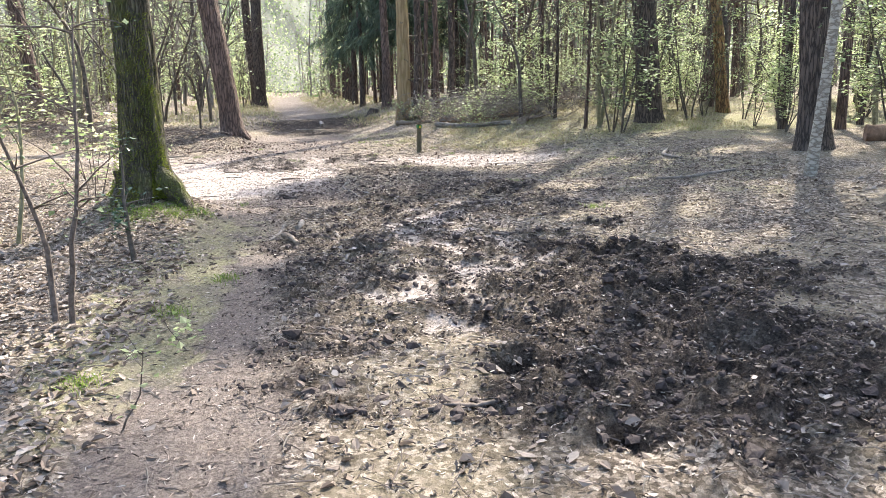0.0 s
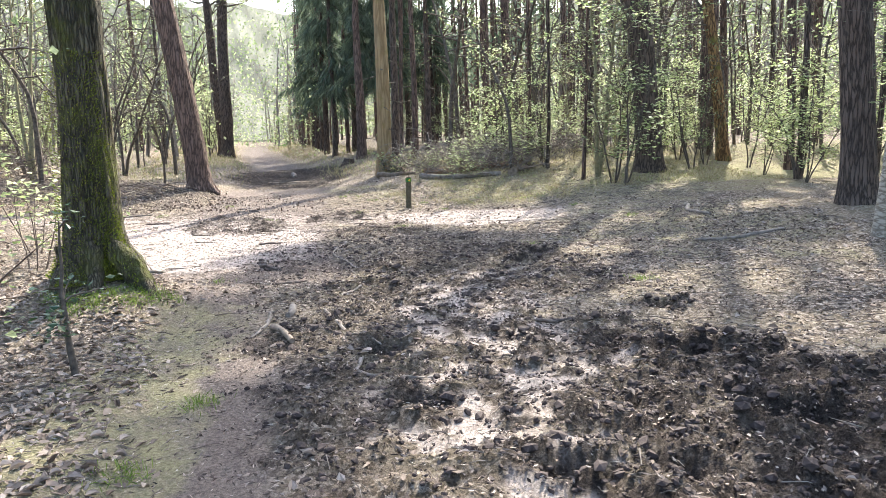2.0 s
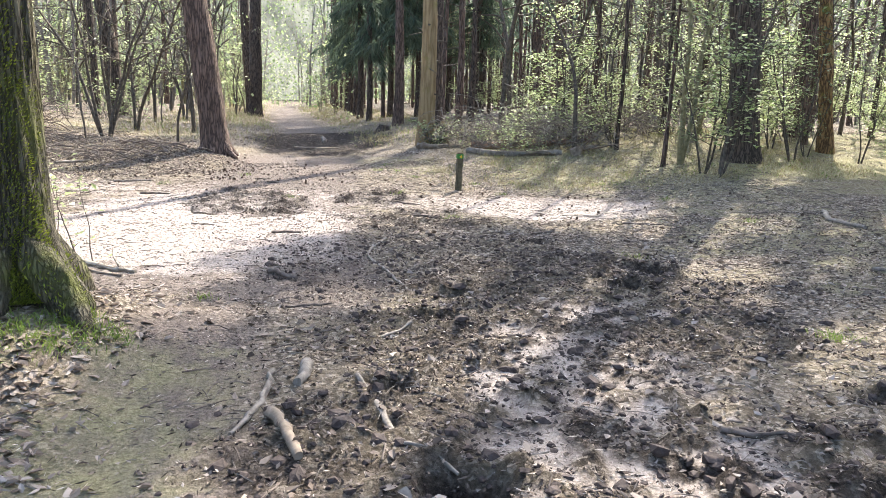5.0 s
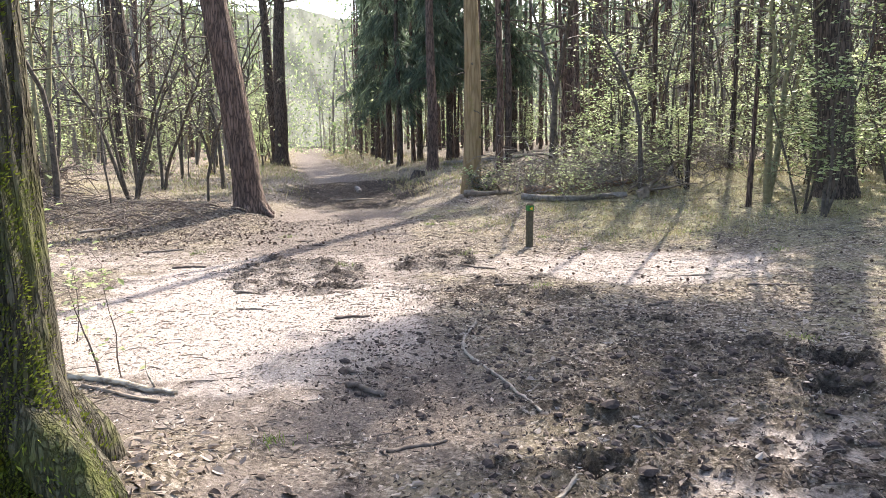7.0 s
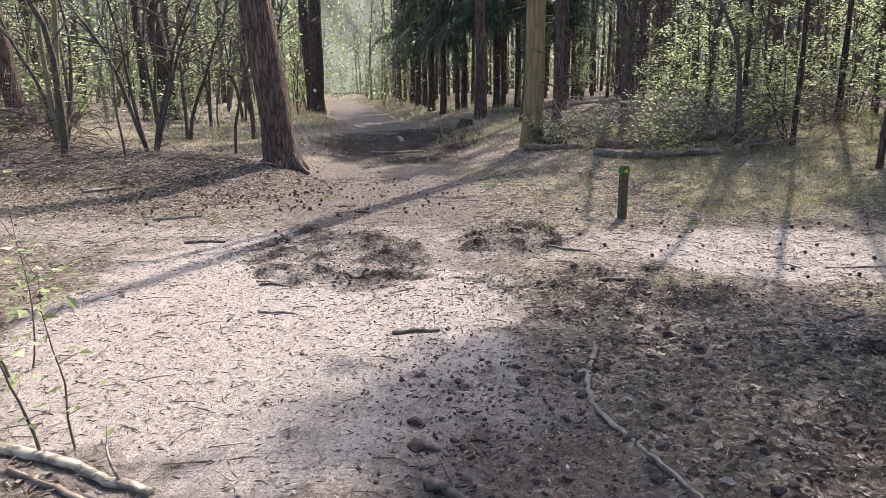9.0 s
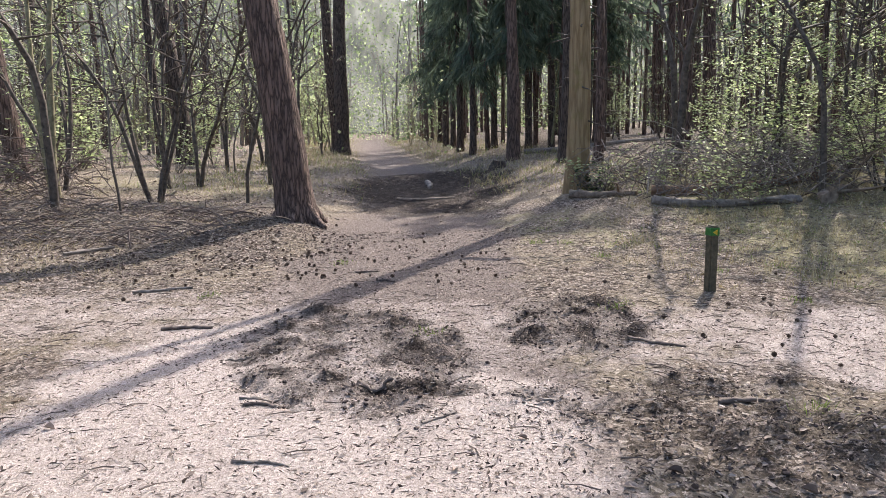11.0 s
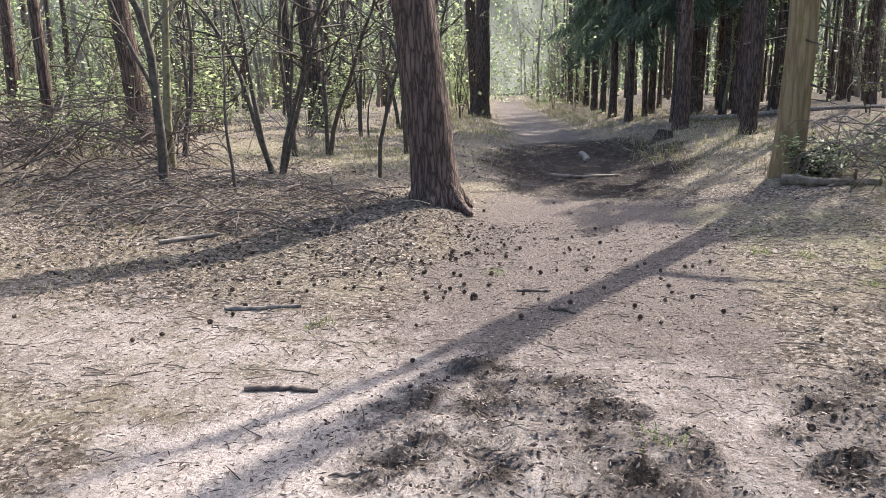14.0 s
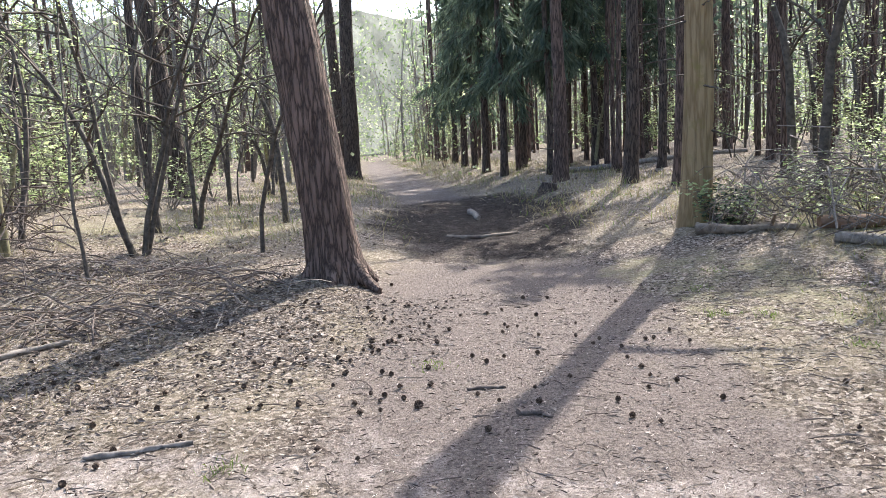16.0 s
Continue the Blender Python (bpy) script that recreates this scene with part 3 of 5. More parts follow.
def sapling(name, label, x, y, tall, stems, leaf, leaf_size, count, seed, bark=None, spread=0.5, thick=0.02, twigs=7, low=0.15, group="", category="sapling", bend=0.18, arms=0.34):
    """Thin stems with twigs and scattered leaves."""
    gen = np.random.default_rng(seed)
    root = thing(name, label, category, pose(x, y, spot(x, y) - 0.03), group)
    green, spray, tips = Shape(), Shape(), []
    for n in range(stems):
        s = Shape()
        a = gen.uniform(0, 2 * np.pi)
        foot = np.array([math.cos(a), math.sin(a), 0]) * 0.05 * stems**0.5
        up = (math.cos(a) * spread * gen.uniform(0.2, 1), math.sin(a) * spread * gen.uniform(0.2, 1), 1.6)
        l = tall * gen.uniform(0.7, 1.05)
        p = limb(s, foot, up, l, thick * gen.uniform(0.7, 1.1), gen, 6, -0.15, bend, 10)
        for k in range(twigs):
            t = gen.uniform(low, 1.0) * (len(p) - 1)
            at = np.array([np.interp(t, np.arange(len(p)), p[:, c]) for c in range(3)])
            b = gen.uniform(0, 2 * np.pi)
            q = limb(spray, at, (math.cos(b), math.sin(b), gen.uniform(0.1, 0.9)), l * gen.uniform(0.12, arms), thick * (0.2 + 0.6 * arms), gen, 3, -0.2 if arms > 0.4 else 0.2, 0.3, 5)
            tips.append(q)
        part("stem", s, bark or STEM_BARK, root)
    tagged(part("twig_spray", spray, bark or STEM_BARK, root), kind="stuff")
    if count:
        pick = gen.integers(0, len(tips), count)
        t = gen.uniform(0.25, 1.0, count) * 5
        at = np.array([[np.interp(tt, np.arange(6), tips[i][:, c]) for c in range(3)] for i, tt in zip(pick, t)])
        leaves(green, at + gen.normal(0, leaf_size * 0.9, (count, 3)), leaf_size, 0.82, 0.65, gen)
        tagged(part("foliage", green, leaf, root, sleek=False), kind="stuff")
    return root


def place(ob, x, y, turn=0.0, scale=1.0, sink=0.03):
    return copy_thing(ob, pose(x, y, float(height(x, y)) - sink, 0, 0, turn) @ Matrix.Scale(scale, 4))


# the large trees along the walk
leaning = conifer("pine_tree", "leaning old pine with furrowed reddish bark at the track's edge", -4.02, 20.1, 0.58, 16, (-0.113, -0.012), seed=11, flare=0.25, sides=44, rings=200, rough=0.035, base=9)
for a, reach in ((-0.55, 0.42), (-1.5, 0.3), (-2.5, 0.34), (0.6, 0.3), (3.4, 0.3)):
    b = Shape()
    t = np.linspace(0, 1, 12)
    p = np.stack([math.cos(a) * (0.2 + reach * t), math.sin(a) * (0.2 + reach * t) + 0.04 * np.sin(4 * t), 0.2 * (1 - t) ** 2 - 0.09 * t], 1)
    tube(b, p, 0.1 * (1 - 0.65 * t), 14, ridged(0.03, 6.0, 6.0, a))
    part("root", b, PINE_BARK, leaning)
conifer("pine_tree", "dark upright pine trunk beside the track", -8.9, 44, 0.72, 17, (0.03, 0.0), DARK_BARK, seed=12)
conifer("pine_tree", "dark pine trunk leaning towards the track", -9.7, 46.5, 0.62, 15, (-0.06, 0.0), DARK_BARK, seed=13)
conifer("pine_tree", "dark leaning pine among the hazel stems", -10.4, 30.4, 0.55, 15, (-0.085, -0.008), DARK_BARK, seed=14)
conifer("pine_tree", "reddish leaning pine standing among brushwood", -10.9, 23.6, 0.42, 15, (-0.088, -0.02), PINE_BARK, seed=15)
# The stout pine's crown is above the view, widened to shade the path's start.
conifer("pine_tree", "dark stout pine with broad flared base", 6.65, 18.45, 0.6, 18, (-0.1, 0.0), DARK_BARK, seed=16, base=13.5, wide=3.4, sides=40, rings=160, rough=0.032)
conifer("pine_tree", "dark-barked pine beside a pale birch", 7.2, 11.4, 0.46, 17, (-0.1, 0.0), DARK_BARK, seed=17, sides=40, rings=160, base=13.5, wide=2.4)
conifer("pine_tree", "orange-barked leaning pine with a split foot", 8.95, 19.8, 0.3, 13, (-0.14, 0.0), ORANGE_BARK, seed=18, base=11, wide=1.4)
pale = conifer("dead_tree", "bare pale trunk without bark, greenish at the foot", 0.42, 22.7, 0.43, 11, (0.014, 0.0), BARE_TRUNK, seed=20, flare=0.2, sides=36, rings=120, rough=0.012, crown=False, stubs=14)
for way, length, h, r in (((-1.7, -0.5, 2.3), 3.2, 5.5, 0.12), ((1.8, 0.45, 1.2), 2.4, 4.8, 0.08), ((0.5, 0.9, 2.2), 2.0, 7.2, 0.05), ((-0.8, 0.6, 1.6), 1.8, 8.4, 0.045)):
    b = Shape()
    limb(b, (0.014 * h, 0, h), way, length, r, np.random.default_rng(int(h * 10)), 9, -0.1, 0.13, 10)
    part("limb", b, BARE_TRUNK, pale, "bare bent limb")
conifer("birch_tree", "slim pale birch with a dark foot", 6.15, 9.3, 0.135, 11, (0.044, 0.0), BIRCH_BARK, seed=21, flare=0.25, rough=0.006, base=6.5, wide=2.0)
# Pines added for their out-of-view crowns, which shade the clearing floor.
for n, (x, y, dia, h, wide, half) in enumerate([(7.6, 23.7, 0.2, 8.0, 1.3, 0.6), (9.0, 20.9, 0.17, 10.5, 1.7, 0.7), (6.1, 22.1, 0.16, 11.0, 1.5, 0.5), (4.5, 22.6, 0.17, 12.0, 1.15, 0.5), (4.6, 20.2, 0.12, 13.0, 0.9, 1.5), (5.0, 18.2, 0.11, 13.0, 0.8, 0.8),
                                              (8.6, 15.6, 0.19, 11.3, 1.9, 0.8), (9.7, 23.2, 0.2, 9.0, 1.7, 0.8), (10.8, 16.6, 0.18, 11.0, 1.6, 0.8)]):
    conifer("pine_tree", "slim pine behind the young trees, its unseen dense crown added to shade the ground", x, y, 0.7 * dia, h + half + 0.8, (0.0, 0.0), PINE_BARK if n % 2 else DARK_BARK, seed=22 + 400 * n, sides=16, rings=60, stubs=7, mass=(h, wide, half))
# Extra pines on the sunward side; high crowns added to dapple the ground.
for n, (x, y) in enumerate([(11.6, 22.8), (14.8, 18.6)]):
    conifer("pine_tree", "pine among leafy young trees, added with an unseen full crown for dappled shade", x, y, 0.13 + 0.03 * (n % 3), 14, (-0.03, 0.0), PINE_BARK if n % 2 else DARK_BARK, seed=240 + n, sides=14, rings=50, base=8.0, wide=3.0)
for n, (x, y, dia, lean) in enumerate([(0.6, 29.6, 0.35, 0.012), (-0.75, 32.4, 0.42, 0.005), (1.35, 28.0, 0.25, 0.0), (2.0, 33.0, 0.26, 0.004), (5.6, 34.5, 0.46, -0.014), (3.3, 27.5, 0.14, -0.03),
                                      (-16.0, 33.0, 0.3, -0.07), (-14.5, 40.0, 0.4, 0.02), (11.6, 26.0, 0.26, -0.05), (10.5, 14.0, 0.3, -0.03), (4.2, 31.0, 0.22, 0.0), (8.0, 30.5, 0.26, -0.01)]):
    conifer("pine_tree", "straight pine trunk in the shaded stand", x, y, dia, 7.8 if -2 < x < 4.5 else 15, (lean, 0), PINE_BARK if n % 3 else DARK_BARK, seed=30 + n, sides=16, rings=60, flare=0.25, base=6.3 if -2 < x < 4.5 else 8.0, wide=1.0 if -2 < x < 4.5 else 2.8)
for n, (x, y, dia) in enumerate([(-2.3, 37.5, 0.26), (-3.0, 40.5, 0.3), (-1.6, 41.0, 0.28), (-4.2, 47.0, 0.32), (-0.2, 38.0, 0.25), (-3.6, 44.0, 0.26), (1.2, 40.0, 0.28), (-0.9, 35.0, 0.2), (0.6, 36.5, 0.24), (-5.0, 52.0, 0.3), (2.4, 38.5, 0.26)]):
    spruce(x, y, dia, 15 + n % 3, 50 + n, 3.0 + 0.4 * (n % 3))


def mossy_oak(x, y):
    """The oak with a mossy, buttressed foot."""
    gen = np.random.default_rng(5)
    root = thing("oak_tree", "thick oak with furrowed bark and mossy spreading roots", "tree", pose(x, y, spot(x, y)), "woodland trees")
    line = trunk_line(13, (0.0, 0.0), 0.05, 230, -0.3)
    h = np.clip(line[:, 2], 0, None)
    r = 0.208 * (1 - 0.35 * h / 13) * (1 + 0.5 * np.exp(-h / 0.35))
    base = ridged(0.04, 11.0, 1.3, 3.1)

    def bark(rr, a, z):
        lobes = 0.5 + 0.5 * np.cos(4 * a + 1.2 + 0.6 * np.sin(a))
        return base(rr, a, z) + 0.2 * np.exp(-np.clip(z + 0.05, 0, None) / 0.2) * lobes**2

    s = Shape()
    tube(s, line, r, 72, bark)
    part("trunk", s, OAK_BARK, root)
    m = Shape()
    for a, reach in ((-0.35, 0.62), (1.0, 0.5), (2.4, 0.5), (3.7, 0.22), (4.9, 0.3)):
        b = Shape()
        d = np.array([math.cos(a), math.sin(a)])
        t = np.linspace(0, 1, 14)
        p = np.stack([d[0] * (0.16 + reach * t) + 0.05 * np.sin(5 * t), d[1] * (0.16 + reach * t), 0.24 * (1 - t) ** 2.2 - 0.33 * t + 0.01], 1)
        tube(b, p, 0.13 * (1 - 0.6 * t), 18, ridged(0.035, 7.0, 6.0, a))
        part("root", b, OAK_BARK, root)
        k, side = gen.uniform(0, 0.8, 1100), gen.normal(0, 0.7, 1100)
        q = np.stack([np.interp(k, t, p[:, c]) for c in range(3)], 1)
        r_at = 0.13 * (1 - 0.6 * k) + 0.008
        q = q + np.stack([-d[1] * np.sin(side) * r_at, d[0] * np.sin(side) * r_at, np.cos(side) * r_at], 1)
        blades(m, q, np.stack([gen.normal(0, 0.5, 1100), gen.normal(0, 0.5, 1100), np.full(1100, 0.8)], 1), 0.03, 0.009, gen)
    a, q = gen.uniform(0, 2 * np.pi, 11000), gen.uniform(0, 1, 11000) ** 1.9
    a = np.where(gen.random(11000) < 0.75, gen.normal(-0.6, 0.65, 11000), a)
    up = 1.9 * q**1.5
    rad = 0.2 * (1 + 0.5 * np.exp(-up / 0.35)) + 0.02 + 0.2 * np.exp(-(up + 0.05) / 0.2) * (0.5 + 0.5 * np.cos(4 * a + 1.2 + 0.6 * np.sin(a))) ** 2
    at = np.stack([rad * np.cos(a), rad * np.sin(a), up - 0.04], 1)
    blades(m, at, np.stack([np.cos(a), np.sin(a), gen.uniform(0, 1.2, 11000)], 1), 0.028, 0.008, gen)
    tagged(part("moss", m, MOSS, root, "bright yellow-green moss on the roots", sleek=False), kind="stuff")
    boughs, crown = Shape(), Shape()
    for n in range(16):
        k = line[int(gen.uniform(0.45, 0.95) * 229)]
        b = gen.uniform(0, 2 * np.pi)
        p = limb(boughs, k, (math.cos(b), math.sin(b), gen.uniform(0.2, 0.8)), gen.uniform(1.8, 3.6), 0.06, gen, 5, 0.1, 0.35, 9)
        at = p[gen.integers(3, 10, 90)] + gen.normal(0, 0.35, (90, 3))
        leaves(crown, at, 0.1, 0.4, 0.6, gen)
    tagged(part("branchwork", boughs, STEM_BARK, root), kind="stuff")
    tagged(part("crown", crown, FRESH_LEAF, root, sleek=False), kind="stuff")


mossy_oak(-1.73, 8.1)

# stand of background trees, copied
stand = []
for n in range(5):
    stand.append(conifer("pine_tree", "slender pine in the stand behind the clearing", 14 + 4 * n, 48 + 2 * n, 0.22 + 0.05 * n, 15 + n, (0.01 * (n - 2), 0), DARK_BARK if n % 2 else PINE_BARK,
                         seed=80 + n, sides=12, rings=36, flare=0.25, stubs=2, base=7.0 + n * 0.4, wide=2.4))
gen = np.random.default_rng(21)
placed = []


def room(x, y, gap):
    if any((x - a) ** 2 + (y - b) ** 2 < gap**2 for a, b in placed):
        return False
    placed.append((x, y))
    return True


count = 0
while count < 78:
    x, y = gen.uniform(-1, 40), gen.uniform(24, 85)
    if x - float(track_x(y)) < 5.5 or x > 12 + 0.62 * y or (x < 15 and y < 34) or not room(x, y, 1.7):
        continue
    place(stand[gen.integers(0, 5)], x, y, gen.uniform(0, 360), gen.uniform(0.75, 1.1))
    count += 1
count = 0
while count < 56:
    x, y = gen.uniform(-55, -5), gen.uniform(26, 90)
    if float(track_x(y)) - x < 4.5 or x < -14 - 0.6 * y or not room(x, y, 2.6):
        continue
    place(stand[gen.integers(0, 5)], x, y, gen.uniform(0, 360), gen.uniform(0.7, 1.05))
    count += 1
count = 0
while count < 36:
    x, y = gen.uniform(9.5, 26), gen.uniform(2, 26)
    if not room(x, y, 2.4):
        continue
    place(stand[gen.integers(0, 5)], x, y, gen.uniform(0, 360), gen.uniform(0.8, 1.1))
    count += 1
count = 0
while count < 16:
    x, y = gen.uniform(-28, -10), gen.uniform(3, 24)
    if not room(x, y, 3.0):
        continue
    place(stand[gen.integers(0, 5)], x, y, gen.uniform(0, 360), gen.uniform(0.7, 1.0))
    count += 1


# ---- undergrowth ----
hazel = [sapling("hazel_clump", "many-stemmed hazel with dark thin stems and few fresh leaves", -6.92, 21.4, 5.5, 4, FRESH_LEAF, 0.06, 420, 101, None, 0.42, 0.05, 13, 0.3, "undergrowth", "shrub", 0.22, 0.36),
         sapling("hazel_clump", "many-stemmed hazel with dark thin stems and few fresh leaves", -8.9, 21.8, 5.0, 3, FRESH_LEAF, 0.06, 420, 102, None, 0.4, 0.045, 13, 0.3, "undergrowth", "shrub", 0.22, 0.36),
         sapling("hazel_clump", "many-stemmed hazel with dark thin stems and few fresh leaves", -12.6, 20.4, 4.6, 3, FRESH_LEAF, 0.06, 420, 103, None, 0.45, 0.04, 13, 0.25, "undergrowth", "shrub", 0.22, 0.36)]
young = [sapling("young_tree", "slim young broadleaf tree with pale green spring leaves", 5.35, 18.3, 5.6, 2, FRESH_LEAF, 0.085, 900, 111, OLIVE_BARK, 0.25, 0.06, 16, 0.2, "undergrowth"),
         sapling("young_tree", "slim young broadleaf tree with pale green spring leaves", 5.5, 16.6, 4.6, 3, FRESH_LEAF, 0.09, 1100, 112, None, 0.4, 0.03, 14, 0.15, "undergrowth"),
         sapling("young_tree", "slim young broadleaf tree with pale green spring leaves", 8.6, 15.6, 4.0, 3, FRESH_LEAF, 0.095, 1100, 113, None, 0.6, 0.025, 14, 0.12, "undergrowth"),
         sapling("young_tree", "slim young broadleaf tree with dull green leaves", 7.2, 20.5, 5.0, 3, DULL_LEAF, 0.075, 760, 114, None, 0.5, 0.03, 16, 0.12, "undergrowth")]
poles = [sapling("pole_tree", "thin straight young trunk with a few twigs", -5.4, 21.9, 6.0, 1, FRESH_LEAF, 0.06, 90, 121, None, 0.12, 0.035, 12, 0.25, "undergrowth"),
         sapling("pole_tree", "thin straight young trunk with a few twigs", -6.25, 25.6, 6.5, 1, FRESH_LEAF, 0.06, 120, 122, None, 0.15, 0.06, 14, 0.25, "undergrowth"),
         sapling("pole_tree", "thin straight young trunk with a few twigs", -8.4, 28.6, 6.5, 2, DULL_LEAF, 0.06, 140, 123, None, 0.2, 0.055, 12, 0.25, "undergrowth")]
shrubs = [sapling("bramble_bush", "low tangled bramble with small green leaves", 2.4, 20.6, 1.1, 12, FRESH_LEAF, 0.08, 300, 131, DEAD_WOOD, 1.6, 0.012, 6, 0.1, "undergrowth", "shrub"),
          sapling("bramble_bush", "low tangled bramble with small green leaves", 3.6, 21.6, 1.4, 14, FRESH_LEAF, 0.085, 300, 132, DEAD_WOOD, 1.8, 0.013, 6, 0.1, "undergrowth", "shrub"),
          sapling("bramble_bush", "low tangled bramble with small green leaves", 0.75, 22.2, 0.7, 10, FRESH_LEAF, 0.08, 260, 133, BROWN_TWIG, 1.3, 0.011, 6, 0.1, "undergrowth", "shrub")]
gen = np.random.default_rng(33)


def clear_of(x, y):
    d = x - float(track_x(y))
    return (d > 3.4 or d < -2.6) and not (-7.5 < x < 4.2 and y < 19.2) and not (x < 5.2 and y < 14.5 and x > -3.4)


def strew(kinds, many, xs, ys, low, high, gap):
    made = tries = 0
    while made < many and tries < many * 40:
        tries += 1
        x, y = gen.uniform(*xs), gen.uniform(*ys)
        if not clear_of(x, y) or any((x - a) ** 2 + (y - b) ** 2 < gap**2 for a, b in placed):
            continue
        placed.append((x, y))
        place(kinds[gen.integers(0, len(kinds))], x, y, gen.uniform(0, 360), gen.uniform(low, high))
        made += 1


strew(young, 9, (5.0, 14), (16.8, 20), 0.4, 0.8, 0.8)
strew(young, 20, (3.0, 14), (20, 25), 0.5, 0.95, 0.8)
strew(young, 6, (2.6, 16), (24, 34), 0.6, 1.0, 1.0)
strew(poles, 30, (2.2, 15), (21, 33), 0.8, 1.4, 0.6)
strew(young, 12, (0, 24), (28, 46), 0.6, 1.1, 1.0)
strew(young, 16, (8.2, 15), (5, 17), 0.6, 1.1, 1.0)
strew(poles, 30, (2, 22), (19, 45), 0.7, 1.2, 0.8)
strew(shrubs, 17, (1.3, 9), (20.2, 25), 0.5, 1.0, 0.5)
strew(hazel, 15, (-24, -5.5), (17, 40), 0.7, 1.15, 1.6)
strew(poles, 46, (-24, -5), (16, 50), 0.7, 1.2, 0.7)
strew(young, 40, (-34, -5.5), (18, 60), 0.5, 1.2, 1.0)
strew(shrubs, 30, (-18, -9), (18, 32), 0.7, 1.4, 0.8)
strew(young, 14, (-14, -4.5), (4, 16), 0.5, 0.9, 1.2)
strew(hazel, 6, (-14, -4.6), (5, 16), 0.5, 0.9, 1.2)
strew(young, 24, (-30, 4), (50, 75), 0.9, 1.5, 1.2)

BLOSSOM = leaf_material("blossom", [(0.0, (0.5, 0.46, 0.38)), (1.0, (0.82, 0.8, 0.72))], 0.4)
sapling("ivy_bush", "small dark green bush at the foot of the bare trunk", 0.62, 22.35, 0.55, 9, HOLLY_LEAF, 0.075, 520, 149, STEM_BARK, 1.0, 0.009, 7, 0.05, category="shrub")
sapling("blossoming_shrub", "tall shrub covered in white blossom", -12.6, 27.2, 5.6, 4, BLOSSOM, 0.07, 900, 150, STEM_BARK, 0.6, 0.035, 14, 0.4, category="shrub")
sapling("holly_sapling", "small dark holly sapling in front of the oak", -1.13, 6.3, 1.35, 1, HOLLY_LEAF, 0.055, 110, 141, STEM_BARK, 0.05, 0.028, 9, 0.3)
sapling("bare_shrub", "crooked bare shrub with forked stem and few leaves", -0.95, 4.6, 1.9, 2, DULL_LEAF, 0.05, 110, 142, BROWN_TWIG, 0.75, 0.02, 9, 0.3, category="shrub")
sapling("bare_shrub", "leafy shrub with thin crossing stems beside the oak", -2.6, 6.9, 2.4, 4, FRESH_LEAF, 0.055, 650, 143, OLIVE_BARK, 0.8, 0.022, 11, 0.2, category="shrub")
sapling("bare_shrub", "leafy shrub with thin crossing stems", -3.6, 5.4, 2.6, 4, FRESH_LEAF, 0.055, 650, 144, OLIVE_BARK, 0.8, 0.02, 11, 0.2, category="shrub")
sapling("seedling", "thin seedling with yellow-green leaves by the pale log", -2.27, 10.25, 1.0, 2, FRESH_LEAF, 0.06, 50, 145, BROWN_TWIG, 0.35, 0.008, 6, 0.2)
sapling("seedling", "thin seedling with yellow-green leaves beside the sand", -3.1, 11.2, 1.25, 3, FRESH_LEAF, 0.07, 90, 146, BROWN_TWIG, 0.5, 0.008, 7, 0.2)
for n, (x, y, tall) in enumerate([(-3.9, 11.6, 1.5), (-3.3, 10.3, 1.3)]):
    sapling("seedling", "thin sapling with sprays of yellow-green leaves", x, y, tall, 3, FRESH_LEAF, 0.1, 100, 170 + n, BROWN_TWIG, 0.6, 0.011, 6, 0.3)
sapling("seedling", "slender leaning seedling at the path's edge", 0.0, 3.1, 0.6, 1, FRESH_LEAF, 0.035, 16, 147, BROWN_TWIG, 0.9, 0.006, 4, 0.4)
sapling("seedling", "slender seedling at the path's edge", 0.05, 4.2, 0.45, 1, FRESH_LEAF, 0.055, 30, 148, BROWN_TWIG, 0.6, 0.005, 4, 0.3)


sapling("pole_tree", "pair of thin olive-yellow young trunks", -8.18, 20.62, 6.5, 2, FRESH_LEAF, 0.06, 120, 160, OLIVE_BARK, 0.1, 0.06, 9, 0.4, category="sapling", bend=0.08)


# ---- the marker post ----
def marker_post(x, y):
    root = thing("marker_post", "short square wooden way-marking post with a green top", "post", pose(x, y, spot(x, y), -1.0, 1.5, 22))
    bm = bmesh.new()
    bmesh.ops.create_cube(bm, size=1.0, matrix=Matrix.Translation((0, 0, 0.22)) @ Matrix.Diagonal((0.085, 0.085, 0.76, 1)))
    bmesh.ops.bevel(bm, geom=bm.edges[:], offset=0.012, segments=2, affect="EDGES")
    me = bpy.data.meshes.new("shaft")
    bm.to_mesh(me), bm.free()
    me.materials.append(POST_WOOD)
    new("shaft", me).parent = root
    bm = bmesh.new()
    bmesh.ops.create_cube(bm, size=1.0, matrix=Matrix.Translation((0, 0, 0.545)) @ Matrix.Diagonal((0.091, 0.091, 0.075, 1)))
    bmesh.ops.bevel(bm, geom=bm.edges[:], offset=0.006, segments=1, affect="EDGES")
    me = bpy.data.meshes.new("painted_band")
    bm.to_mesh(me), bm.free()
    me.materials.append(POST_GREEN)
    band = tagged(new("painted_band", me), "green painted band near the top")
    band.parent = root
    bm = bmesh.new()
    bmesh.ops.create_cone(bm, cap_ends=True, segments=3, radius1=0.03, radius2=0.03, depth=0.006, matrix=Matrix.Translation((0, -0.048, 0.54)) @ Euler((radians(90), radians(30), 0)).to_matrix().to_4x4())
    me = bpy.data.meshes.new("arrow_mark")
    bm.to_mesh(me), bm.free()
    me.materials.append(POST_YELLOW)
    tagged(new("arrow_mark", me), "small yellow arrow on the band").parent = band


marker_post(1.06, 15.82)


